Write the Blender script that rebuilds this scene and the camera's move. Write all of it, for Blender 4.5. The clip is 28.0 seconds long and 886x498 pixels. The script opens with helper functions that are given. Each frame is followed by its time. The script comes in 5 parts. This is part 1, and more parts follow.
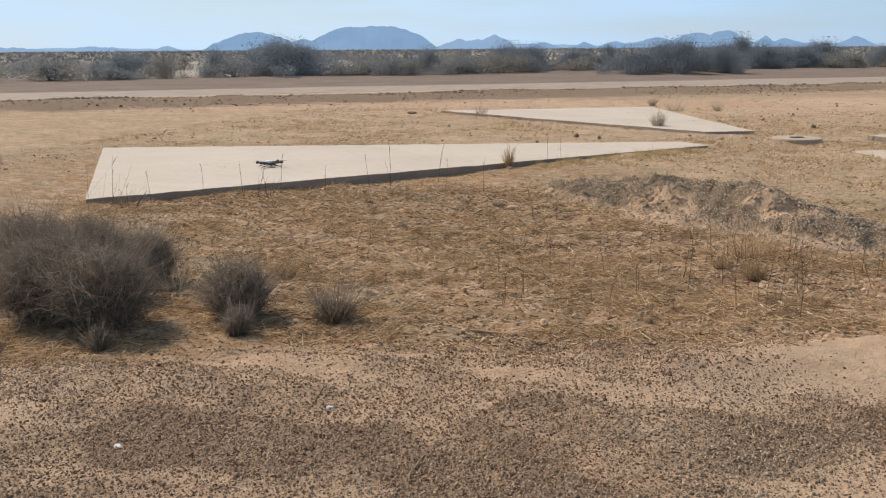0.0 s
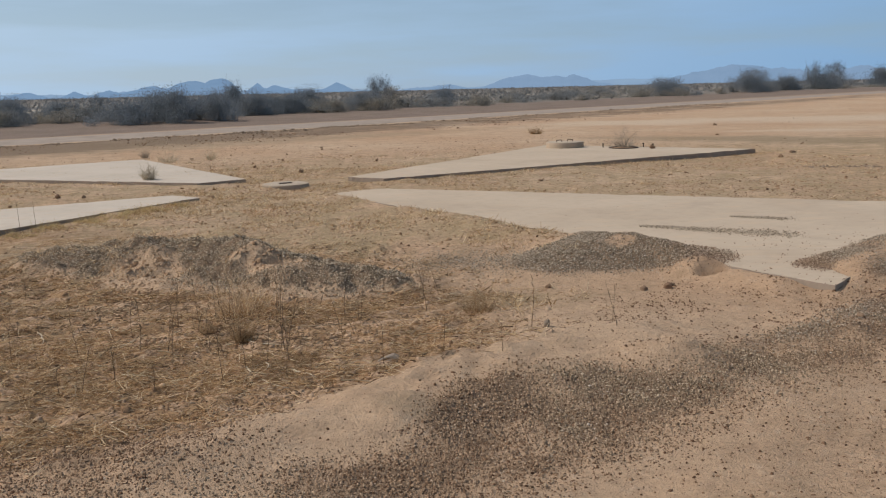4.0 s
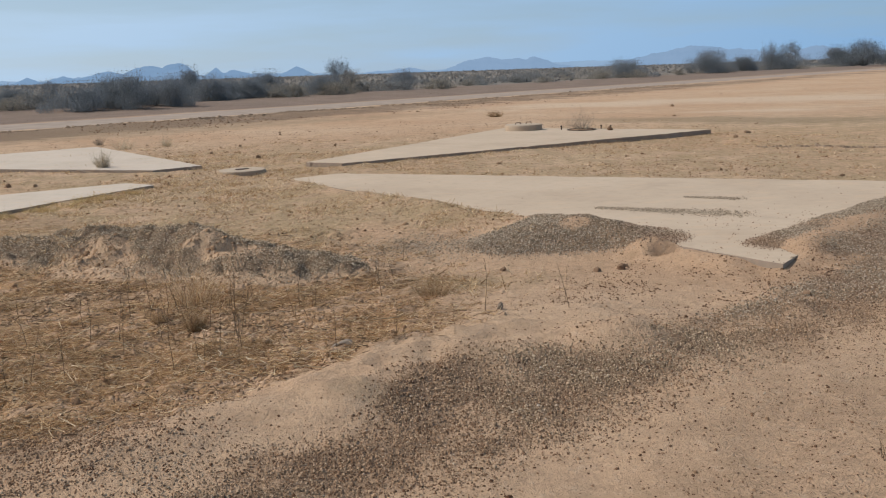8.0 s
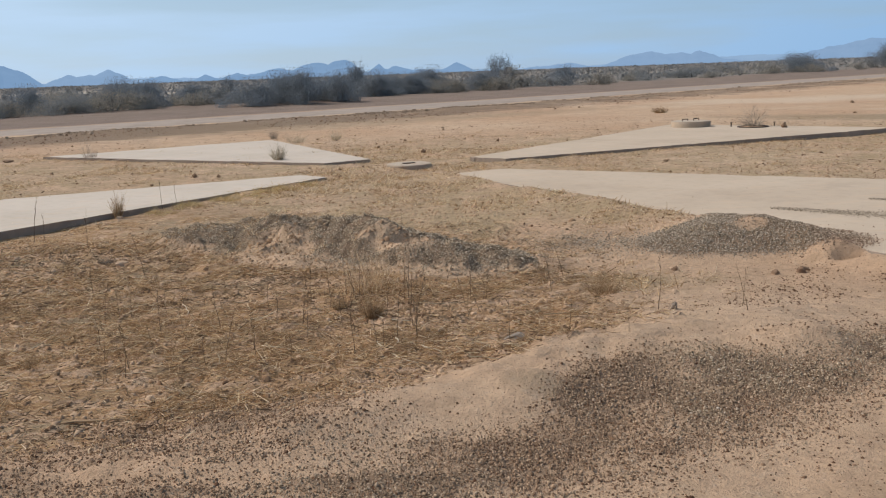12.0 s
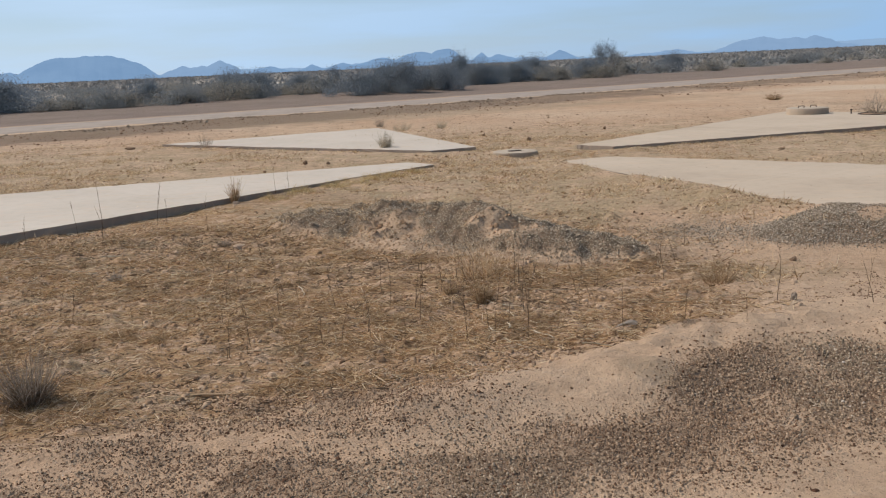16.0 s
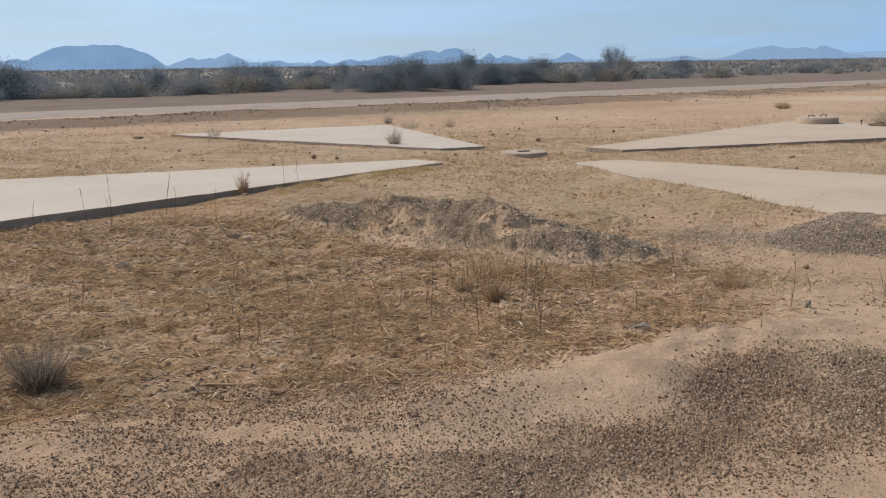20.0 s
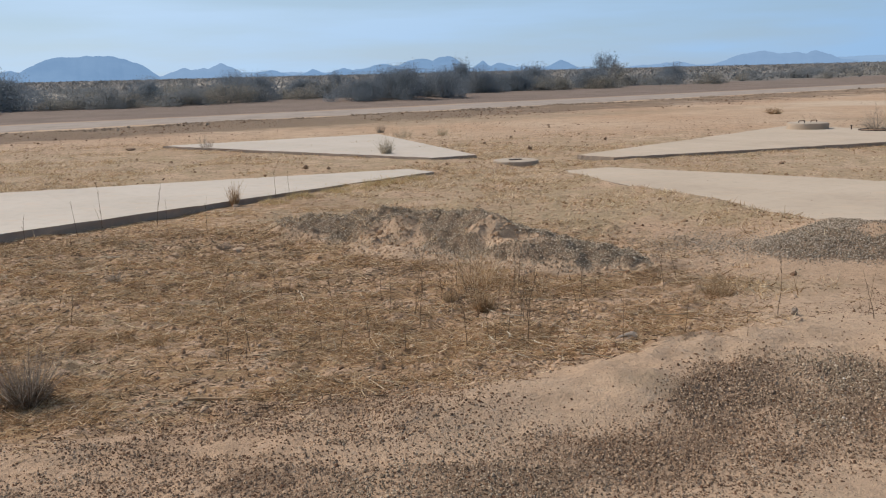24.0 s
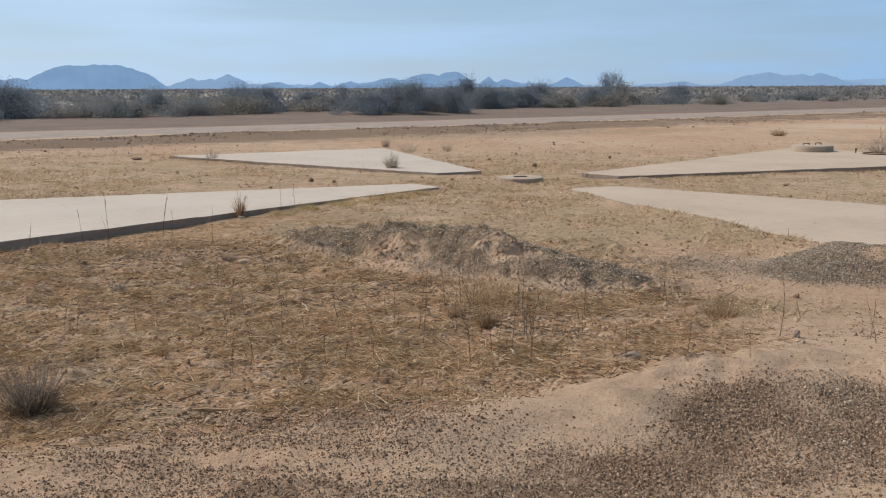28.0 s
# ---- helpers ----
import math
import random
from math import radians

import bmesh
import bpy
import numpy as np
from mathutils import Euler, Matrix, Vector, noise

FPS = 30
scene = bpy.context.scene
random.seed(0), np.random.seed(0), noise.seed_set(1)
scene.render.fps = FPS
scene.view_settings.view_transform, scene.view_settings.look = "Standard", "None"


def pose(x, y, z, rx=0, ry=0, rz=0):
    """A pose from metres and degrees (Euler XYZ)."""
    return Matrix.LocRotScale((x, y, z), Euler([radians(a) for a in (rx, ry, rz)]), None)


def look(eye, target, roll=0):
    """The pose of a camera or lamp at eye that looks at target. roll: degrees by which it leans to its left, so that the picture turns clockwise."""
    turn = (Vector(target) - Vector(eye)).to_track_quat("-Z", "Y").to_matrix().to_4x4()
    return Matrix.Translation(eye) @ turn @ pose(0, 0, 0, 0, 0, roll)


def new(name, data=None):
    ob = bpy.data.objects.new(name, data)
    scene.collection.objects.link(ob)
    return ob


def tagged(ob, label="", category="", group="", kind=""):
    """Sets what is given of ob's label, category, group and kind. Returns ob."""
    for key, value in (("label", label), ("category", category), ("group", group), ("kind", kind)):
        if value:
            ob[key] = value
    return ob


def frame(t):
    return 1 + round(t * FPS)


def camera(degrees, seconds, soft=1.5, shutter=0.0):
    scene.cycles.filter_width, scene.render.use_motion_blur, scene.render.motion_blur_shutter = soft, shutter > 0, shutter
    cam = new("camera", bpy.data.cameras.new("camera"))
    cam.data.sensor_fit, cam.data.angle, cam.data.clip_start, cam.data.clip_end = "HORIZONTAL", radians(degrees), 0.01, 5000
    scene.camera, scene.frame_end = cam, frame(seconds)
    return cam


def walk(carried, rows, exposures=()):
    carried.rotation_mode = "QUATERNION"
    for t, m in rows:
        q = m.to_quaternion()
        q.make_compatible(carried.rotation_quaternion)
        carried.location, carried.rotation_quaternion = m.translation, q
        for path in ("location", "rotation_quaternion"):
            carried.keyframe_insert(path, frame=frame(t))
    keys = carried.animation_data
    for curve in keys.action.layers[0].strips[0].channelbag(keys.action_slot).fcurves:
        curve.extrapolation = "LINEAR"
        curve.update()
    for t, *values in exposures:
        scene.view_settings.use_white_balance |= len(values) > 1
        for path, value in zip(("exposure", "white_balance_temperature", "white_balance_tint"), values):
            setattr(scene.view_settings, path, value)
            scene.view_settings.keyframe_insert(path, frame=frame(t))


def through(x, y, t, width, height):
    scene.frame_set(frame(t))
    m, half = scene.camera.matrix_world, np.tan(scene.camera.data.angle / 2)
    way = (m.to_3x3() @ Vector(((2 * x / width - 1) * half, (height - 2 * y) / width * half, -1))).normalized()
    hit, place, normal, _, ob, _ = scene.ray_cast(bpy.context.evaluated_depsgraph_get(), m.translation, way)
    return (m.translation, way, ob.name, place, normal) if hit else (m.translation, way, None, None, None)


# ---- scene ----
cam = camera(52.0, 28.0, soft=1.15)
# seconds, eye x, y, z, bearing, pitch, roll in degrees
PATH = [
    (0.0, -0.113, -0.305, 1.489, -16.12, -12.41, -0.39),
    (0.5, -0.103, -0.296, 1.500, -15.99, -12.17, -0.87),
    (1.0, -0.126, -0.256, 1.506, -11.54, -12.20, 1.48),
    (1.5, -0.083, -0.219, 1.505, -8.62, -11.70, 1.36),
    (2.0, -0.058, -0.139, 1.500, -3.80, -11.07, 0.64),
    (2.5, 0.049, -0.012, 1.536, -1.25, -10.00, -1.36),
    (3.0, 0.136, 0.061, 1.554, 8.22, -9.68, -0.03),
    (3.5, 0.123, 0.097, 1.542, 13.37, -9.67, -1.42),
    (5.5, 0.124, 0.094, 1.531, 15.52, -10.61, -0.52),
    (6.0, 0.123, 0.081, 1.536, 15.49, -10.66, -0.78),
    (6.5, 0.151, 0.080, 1.528, 15.20, -10.70, -1.91),
    (7.0, 0.151, 0.054, 1.540, 15.15, -10.86, -2.34),
    (7.5, 0.180, 0.072, 1.533, 16.22, -11.03, -1.95),
    (8.0, 0.185, 0.070, 1.541, 16.47, -11.06, -1.84),
    (8.5, 0.173, 0.051, 1.544, 16.52, -11.07, -1.92),
    (9.0, 0.172, 0.054, 1.539, 15.89, -11.18, -2.19),
    (9.5, 0.131, 0.040, 1.542, 13.98, -11.35, -2.74),
    (10.0, 0.102, 0.042, 1.549, 11.70, -11.29, -2.64),
    (10.5, 0.068, 0.010, 1.560, 9.52, -11.10, -2.92),
    (11.0, 0.056, 0.000, 1.565, 8.60, -10.93, -2.51),
    (11.5, 0.058, 0.028, 1.549, 7.60, -10.92, -2.33),
    (12.0, 0.055, 0.038, 1.549, 6.60, -11.00, -2.08),
    (12.5, 0.058, 0.044, 1.541, 6.22, -10.97, -1.88),
    (14.5, 0.036, 0.052, 1.531, 5.58, -11.36, -1.84),
    (15.0, 0.015, 0.032, 1.538, 3.34, -11.35, -2.35),
    (15.5, -0.005, 0.025, 1.530, 1.74, -11.46, -2.77),
    (16.0, -0.020, 0.007, 1.538, 0.13, -11.45, -2.59),
    (16.5, -0.032, 0.013, 1.519, -0.61, -11.66, -2.30),
    (17.0, -0.083, -0.028, 1.533, -2.16, -12.05, -2.22),
    (17.5, -0.124, -0.030, 1.546, -3.76, -12.16, -2.13),
    (18.0, -0.115, 0.005, 1.547, -3.26, -11.86, -1.97),
    (18.5, -0.096, -0.002, 1.552, -1.63, -11.44, -1.27),
    (19.0, -0.084, 0.024, 1.530, -0.32, -11.11, -1.18),
    (19.5, -0.092, 0.036, 1.522, -0.10, -11.24, -1.08),
    (20.0, -0.088, 0.033, 1.518, 0.00, -11.49, -0.87),
    (20.5, -0.094, 0.034, 1.515, -0.83, -11.89, -1.48),
    (21.0, -0.085, 0.032, 1.524, 0.11, -12.02, -0.62),
    (21.5, -0.101, 0.023, 1.532, 0.08, -11.87, -0.89),
    (22.0, -0.093, 0.020, 1.535, 0.15, -11.58, -0.74),
    (22.5, -0.089, 0.049, 1.534, 0.39, -11.31, -0.77),
    (24.5, -0.036, 0.008, 1.542, 0.26, -10.94, -1.47),
    (25.0, -0.051, 0.004, 1.536, 0.09, -10.80, -1.06),
    (25.5, -0.057, 0.001, 1.544, -0.31, -10.65, -1.08),
    (26.0, -0.058, -0.001, 1.541, -0.26, -10.66, -0.86),
    (26.5, -0.065, -0.011, 1.548, -0.36, -10.60, -0.56),
    (27.0, -0.066, -0.000, 1.541, -0.70, -10.49, -1.01),
    (27.5, -0.069, -0.001, 1.546, 0.14, -10.27, -0.25),
    (28.0, -0.060, -0.015, 1.555, 0.17, -10.08, -0.28),
]


def eye_pose(x, y, z, bearing, pitch, roll):
    return pose(x, y, z, 0, 0, -bearing) @ pose(0, 0, 0, 90 + pitch) @ pose(0, 0, 0, 0, 0, roll)


# seconds, stops, kelvin, tint: the clip's camera settles its exposure and drifts towards blue
LIGHT_KEYS = ((0.0, 0.06, 6420, 10), (1.0, -0.07, 6500, 10), (2.0, -0.12, 6500, 10), (3.0, -0.34, 6350, 10), (3.5, -0.34, 6350, 10), (5.5, -0.18, 6400, 10), (9.0, -0.18, 6330, 10),
              (12.0, -0.13, 6220, 10), (15.0, -0.12, 6180, 10), (28.0, -0.14, 6140, 10))
walk(cam, [(r[0], eye_pose(*r[1:])) for r in PATH], LIGHT_KEYS)

# ---- light ----
SUN_BEARING, SUN_HEIGHT = -68.0, 46.0
world = bpy.data.worlds.new("sky")
scene.world = world
world.use_nodes = True
wn, wl = world.node_tree.nodes, world.node_tree.links
wn.clear()
sky = wn.new("ShaderNodeTexSky")
sky.sky_type = "NISHITA"
sky.sun_disc = False
sky.sun_elevation = radians(SUN_HEIGHT)
sky.sun_rotation = radians(SUN_BEARING)
sky.altitude, sky.air_density, sky.dust_density, sky.ozone_density = 300, 1.0, 0.35, 2.5
# thin streaks of high cloud
wco = wn.new("ShaderNodeTexCoord")
wmap = wn.new("ShaderNodeMapping")
wmap.inputs["Scale"].default_value = (1.3, 1.7, 11.0)
wnoise = wn.new("ShaderNodeTexNoise")
wnoise.inputs["Scale"].default_value, wnoise.inputs["Detail"].default_value = 2.2, 5
wramp = wn.new("ShaderNodeMapRange")
wramp.inputs["From Min"].default_value, wramp.inputs["From Max"].default_value = 0.42, 0.75
wramp.inputs["To Min"].default_value, wramp.inputs["To Max"].default_value = -0.16, 0.38
wmix = wn.new("ShaderNodeMix")
wmix.data_type = "RGBA"
wglow = wn.new("ShaderNodeMix")
wglow.data_type = "RGBA"
wglow.inputs["A"].default_value, wglow.inputs["B"].default_value = (3.15, 5.75, 9.2, 1), (7.35, 9.5, 11.8, 1)
wdot = wn.new("ShaderNodeVectorMath")
wdot.operation = "DOT_PRODUCT"
wspan = wn.new("ShaderNodeMapRange")
wspan.inputs["From Min"].default_value, wspan.inputs["From Max"].default_value = -0.32, 0.5
wl.new(wco.outputs["Generated"], wdot.inputs[0])
wl.new(wdot.outputs["Value"], wspan.inputs["Value"])
wl.new(wspan.outputs["Result"], wglow.inputs["Factor"])
wl.new(wglow.outputs["Result"], wmix.inputs["B"])
wbg = wn.new("ShaderNodeBackground")
wbg.inputs["Strength"].default_value = 0.08
wout = wn.new("ShaderNodeOutputWorld")
wl.new(wco.outputs["Generated"], wmap.inputs["Vector"])
wl.new(wmap.outputs["Vector"], wnoise.inputs["Vector"])
wl.new(wnoise.outputs["Fac"], wramp.inputs["Value"])
# milky haze, thickest at the horizon
wsep = wn.new("ShaderNodeSeparateXYZ")
whaze = wn.new("ShaderNodeMapRange")
whaze.inputs["From Max"].default_value = 0.3
whaze.inputs["To Min"].default_value, whaze.inputs["To Max"].default_value = 0.88, 0.42
wadd = wn.new("ShaderNodeMath")
wl.new(wco.outputs["Generated"], wsep.inputs["Vector"])
wl.new(wsep.outputs["Z"], whaze.inputs["Value"])
wl.new(whaze.outputs["Result"], wadd.inputs[0])
wl.new(wramp.outputs["Result"], wadd.inputs[1])
wl.new(wadd.outputs["Value"], wmix.inputs["Factor"])
wl.new(sky.outputs["Color"], wmix.inputs["A"])
wl.new(wmix.outputs["Result"], wbg.inputs["Color"])
wl.new(wbg.outputs["Background"], wout.inputs["Surface"])

sun_data = bpy.data.lights.new("sun", "SUN")
sun_data.energy, sun_data.angle, sun_data.color = 4.1, radians(0.6), (1.0, 0.94, 0.85)
sun = new("sun", sun_data)
sb, sh = radians(SUN_BEARING), radians(SUN_HEIGHT)
sun_from = Vector((math.sin(sb) * math.cos(sh), math.cos(sb) * math.cos(sh), math.sin(sh)))
wdot.inputs[1].default_value = sun_from
sun.matrix_world = look(sun_from * 60, (0, 0, 0))

# ---- materials ----
class Mat:
    """A node material under construction."""

    def __init__(self, name, rough=0.9, spec=0.25, metal=0.0):
        self.mat = bpy.data.materials.new(name)
        self.mat.use_nodes = True
        self.t = self.mat.node_tree
        self.b = self.t.nodes["Principled BSDF"]
        self.b.inputs["Roughness"].default_value = rough
        self.b.inputs["Specular IOR Level"].default_value = spec
        self.b.inputs["Metallic"].default_value = metal

    def node(self, kind, **put):
        n = self.t.nodes.new("ShaderNode" + kind)
        for k, v in put.items():
            n.inputs[k].default_value = v
        return n

    def link(self, a, b):
        self.t.links.new(a, b)

    def coords(self, scale=(1, 1, 1)):
        c, m = self.node("TexCoord"), self.node("Mapping", Scale=scale)
        self.link(c.outputs["Object"], m.inputs["Vector"])
        return m.outputs["Vector"]

    def noise(self, scale, detail=4, rough=0.55, vec=None, stretch=(1, 1, 1)):
        n = self.node("TexNoise", Scale=scale, Detail=detail, Roughness=rough)
        self.link(vec or self.coords(stretch), n.inputs["Vector"])
        return n.outputs["Fac"]

    def span(self, value, a, b, lo=0.0, hi=1.0):
        n = self.node("MapRange", **{"From Min": a, "From Max": b, "To Min": lo, "To Max": hi})
        self.link(value, n.inputs["Value"])
        return n.outputs["Result"]

    def math(self, op, a, b):
        n = self.node("Math")
        n.operation = op
        for i, v in enumerate((a, b)):
            if isinstance(v, (int, float)):
                n.inputs[i].default_value = v
            else:
                self.link(v, n.inputs[i])
        return n.outputs["Value"]

    def mix(self, fac, a, b, how="MIX"):
        n = self.node("Mix")
        n.data_type, n.blend_type = "RGBA", how
        for key, v in (("Factor", fac), ("A", a), ("B", b)):
            if isinstance(v, tuple):
                n.inputs[key].default_value = (*v, 1)
            elif isinstance(v, (int, float)):
                n.inputs[key].default_value = v
            else:
                self.link(v, n.inputs[key])
        return n.outputs["Result"]

    def colour(self, c):
        if isinstance(c, tuple):
            self.b.inputs["Base Color"].default_value = (*c, 1)
        else:
            self.link(c, self.b.inputs["Base Color"])

    def bump(self, height, strength=0.3, distance=0.01):
        n = self.node("Bump", Strength=strength, Distance=distance)
        self.link(height, n.inputs["Height"])
        self.link(n.outputs["Normal"], self.b.inputs["Normal"])

    def attr(self, name):
        n = self.node("Attribute")
        n.attribute_name = name
        return n.outputs["Fac"]

    def island(self):
        return self.node("NewGeometry").outputs["Random Per Island"]

    def each(self):
        return self.node("ObjectInfo").outputs["Random"]

    def ramp(self, value, *stops):
        n = self.node("ValToRGB")
        e = n.color_ramp.elements
        while len(e) < len(stops):
            e.new(0.5)
        for el, (p, c) in zip(e, stops):
            el.position, el.color = p, (*c, 1)
        self.link(value, n.inputs["Fac"])
        return n.outputs["Color"]


SAND, SAND_PALE, OCHRE = (0.52, 0.325, 0.193), (0.575, 0.392, 0.25), (0.39, 0.278, 0.148)
STRAW, SOIL, GRAVEL = (0.47, 0.30, 0.15), (0.25, 0.155, 0.092), (0.24, 0.17, 0.11)


def ground_material():
    m = Mat("desert_ground", 0.95, 0.15)
    big, mid, fine = m.noise(0.22, 4), m.noise(1.7, 6, 0.65), m.noise(38, 5, 0.7)
    grit = m.noise(170, 3, 0.7)
    col = m.mix(m.span(big, 0.36, 0.64), SAND, SAND_PALE)
    col = m.mix(m.math("MULTIPLY", m.span(mid, 0.46, 0.68), 0.32), col, SOIL)
    col = m.mix(m.math("MULTIPLY", m.span(m.noise(6.5, 6, 0.75, stretch=(1, 1.5, 1)), 0.52, 0.68), 0.32), col, SOIL)
    # yellowish mats of short dead grass
    och = m.span(m.math("ADD", m.attr("ochre"), m.math("MULTIPLY", m.math("SUBTRACT", mid, 0.5), 2.2)), 0.35, 0.85)
    col = m.mix(m.math("MULTIPLY", och, 0.75), col, OCHRE)
    # trampled crust: olive stubble, brown crumbs and pale scuffs
    crust = m.noise(3.3, 8, 0.78)
    mat_amount = m.span(m.attr("ochre"), 0.0, 0.5, 0.14, 0.6)
    crumb = m.noise(15, 6, 0.8, stretch=(1, 0.8, 1))
    col = m.mix(m.math("MULTIPLY", m.span(crust, 0.5, 0.62), mat_amount), col, (0.27, 0.19, 0.105))
    col = m.mix(m.math("MULTIPLY", m.span(crumb, 0.54, 0.59), m.math("MULTIPLY", mat_amount, 1.1)), col, (0.20, 0.13, 0.08))
    col = m.mix(m.math("MULTIPLY", m.span(crumb, 0.46, 0.36), 0.45), col, (0.58, 0.42, 0.29))
    # straw litter, streaked
    streak = m.noise(5.0, 7, 0.72, stretch=(1.0, 3.4, 1))
    st = m.span(m.math("ADD", m.attr("straw"), m.math("MULTIPLY", m.math("SUBTRACT", streak, 0.5), 1.9)), 0.3, 0.75)
    litter = m.mix(m.span(m.noise(24, 6, 0.75, stretch=(1, 3, 1)), 0.4, 0.62), (0.29, 0.152, 0.07), STRAW)
    litter = m.mix(m.span(m.attr("grey_litter"), 0, 1, 0.3, 0.0), litter, (0.37, 0.21, 0.108))
    litter = m.mix(m.math("MULTIPLY", m.span(m.noise(0.9, 6, 0.7, stretch=(1, 1.5, 1)), 0.48, 0.6), m.span(m.attr("grey_litter"), 0, 1, 0.12, 0.65)), litter, (0.34, 0.27, 0.172))
    litter = m.mix(m.math("MULTIPLY", m.span(m.noise(4.5, 8, 0.8, stretch=(1, 2.3, 1)), 0.5, 0.56), 0.85), litter, (0.59, 0.385, 0.245))
    litter = m.mix(m.math("MULTIPLY", m.span(m.noise(10, 7, 0.8, stretch=(1, 1.4, 1)), 0.54, 0.6), 0.6), litter, (0.13, 0.072, 0.037))
    col = m.mix(m.math("MULTIPLY", st, 0.9), col, litter)
    # dark clods and rubble of the road shoulder
    cl = m.span(m.math("ADD", m.attr("clods"), m.math("MULTIPLY", m.math("SUBTRACT", m.noise(0.9, 6, 0.7, stretch=(.6, 1.4, 1)), 0.5), 1.8)), 0.4, 0.8)
    col = m.mix(m.math("MULTIPLY", cl, 0.8), col, (0.17, 0.115, 0.075))
    # graded brown bank
    col = m.mix(m.math("MULTIPLY", m.attr("bank"), 0.9), col, m.mix(m.span(m.noise(0.5, 5, 0.6), 0.35, 0.65), (0.155, 0.115, 0.092), (0.21, 0.153, 0.12)))
    col = m.mix(m.math("MULTIPLY", m.attr("far"), 0.85), col, m.mix(m.span(m.noise(0.05, 6, 0.7), 0.4, 0.6), (0.18, 0.155, 0.13), (0.25, 0.212, 0.168)))
    col = m.mix(m.math("MULTIPLY", m.attr("clearing"), 0.8), col, (0.45, 0.37, 0.28))
    # broad pale and olive bands out on the flat
    band = m.span(m.math("ADD", m.attr("pale"), m.math("MULTIPLY", m.math("SUBTRACT", big, 0.5), 1.2)), 0.35, 0.7)
    col = m.mix(m.math("MULTIPLY", band, 0.7), col, (0.58, 0.43, 0.30))
    col = m.mix(m.math("MULTIPLY", m.span(m.math("ADD", m.attr("olive"), m.math("MULTIPLY", m.math("SUBTRACT", mid, 0.5), 0.8)), 0.3, 0.8), 0.7), col, (0.27, 0.195, 0.115))
    # gravel fines, darkened to paint the shade in gaps between the stones
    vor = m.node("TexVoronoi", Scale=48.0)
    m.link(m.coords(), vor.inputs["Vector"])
    shaded_fines = m.mix(m.span(vor.outputs["Distance"], 0.1, 0.55), GRAVEL, (0.15, 0.095, 0.06))
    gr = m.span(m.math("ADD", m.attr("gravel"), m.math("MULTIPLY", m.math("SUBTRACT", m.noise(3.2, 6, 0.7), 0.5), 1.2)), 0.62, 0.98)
    col = m.mix(m.math("MULTIPLY", gr, 0.7), col, shaded_fines)
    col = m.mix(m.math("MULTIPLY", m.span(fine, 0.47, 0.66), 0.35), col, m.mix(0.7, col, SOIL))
    # small dark grit lying everywhere
    dot = m.node("TexVoronoi", Scale=78.0)
    m.link(m.coords(), dot.inputs["Vector"])
    pick = m.node("SeparateColor")
    m.link(dot.outputs["Color"], pick.inputs["Color"])
    dots = m.math("MULTIPLY", m.span(dot.outputs["Distance"], 0.22, 0.36, 1, 0), m.span(m.math("ADD", pick.outputs["Red"], m.math("MULTIPLY", m.noise(1.1, 4), 0.5)), 0.84, 0.92))
    col = m.mix(m.math("MULTIPLY", dots, 0.5), col, (0.12, 0.082, 0.056))
    # dried mud cracks in the bare sand
    crack = m.node("TexVoronoi", Scale=14.0)
    crack.feature = "DISTANCE_TO_EDGE"
    warp = m.node("Mapping", Scale=(1, 1.6, 1))
    cn = m.node("TexNoise", Scale=3.0, Detail=3.0)
    add = m.node("VectorMath")
    m.link(m.coords(), cn.inputs["Vector"])
    m.link(m.coords(), add.inputs[0])
    m.link(cn.outputs["Color"], add.inputs[1])
    m.link(add.outputs["Vector"], warp.inputs["Vector"])
    m.link(warp.outputs["Vector"], crack.inputs["Vector"])
    line = m.math("MULTIPLY", m.span(crack.outputs["Distance"], 0.0, 0.05, 1, 0), m.attr("cracks"))
    col = m.mix(m.math("MULTIPLY", line, 0.28), col, SOIL)
    m.colour(col)
    h = m.math("ADD", m.math("MULTIPLY", fine, 0.55), m.math("MULTIPLY", grit, 0.3))
    h = m.math("ADD", h, m.math("MULTIPLY", streak, m.math("MULTIPLY", st, 1.2)))
    h = m.math("SUBTRACT", h, m.math("MULTIPLY", line, 0.5))
    h = m.math("ADD", h, m.math("MULTIPLY", crumb, -0.9))
    m.bump(h, 0.7, 0.035)
    return m.mat


def concrete_material(name, pale, dull):
    m = Mat(name, 0.85, 0.3)
    a, b = m.noise(0.55, 5, 0.6), m.noise(7, 6, 0.7)
    col = m.mix(m.span(a, 0.34, 0.66), pale, dull)
    col = m.mix(m.math("MULTIPLY", m.span(b, 0.5, 0.74), 0.35), col, tuple(v * 0.72 for v in dull))
    spots = m.span(m.noise(60, 3, 0.7), 0.66, 0.75)
    col = m.mix(m.math("MULTIPLY", spots, 0.5), col, (0.22, 0.17, 0.12))
    col = m.mix(m.math("MULTIPLY", m.span(m.noise(2.2, 4, 0.6, stretch=(1, 2.6, 1)), 0.52, 0.7), 0.4), col, SAND_PALE)
    col = m.mix(m.math("MULTIPLY", m.span(m.noise(0.9, 6, 0.7), 0.55, 0.7), 0.35), col, tuple(v * 0.8 for v in dull))
    m.colour(col)
    m.bump(m.math("ADD", b, m.noise(120, 3, 0.6)), 0.18, 0.004)
    return m.mat


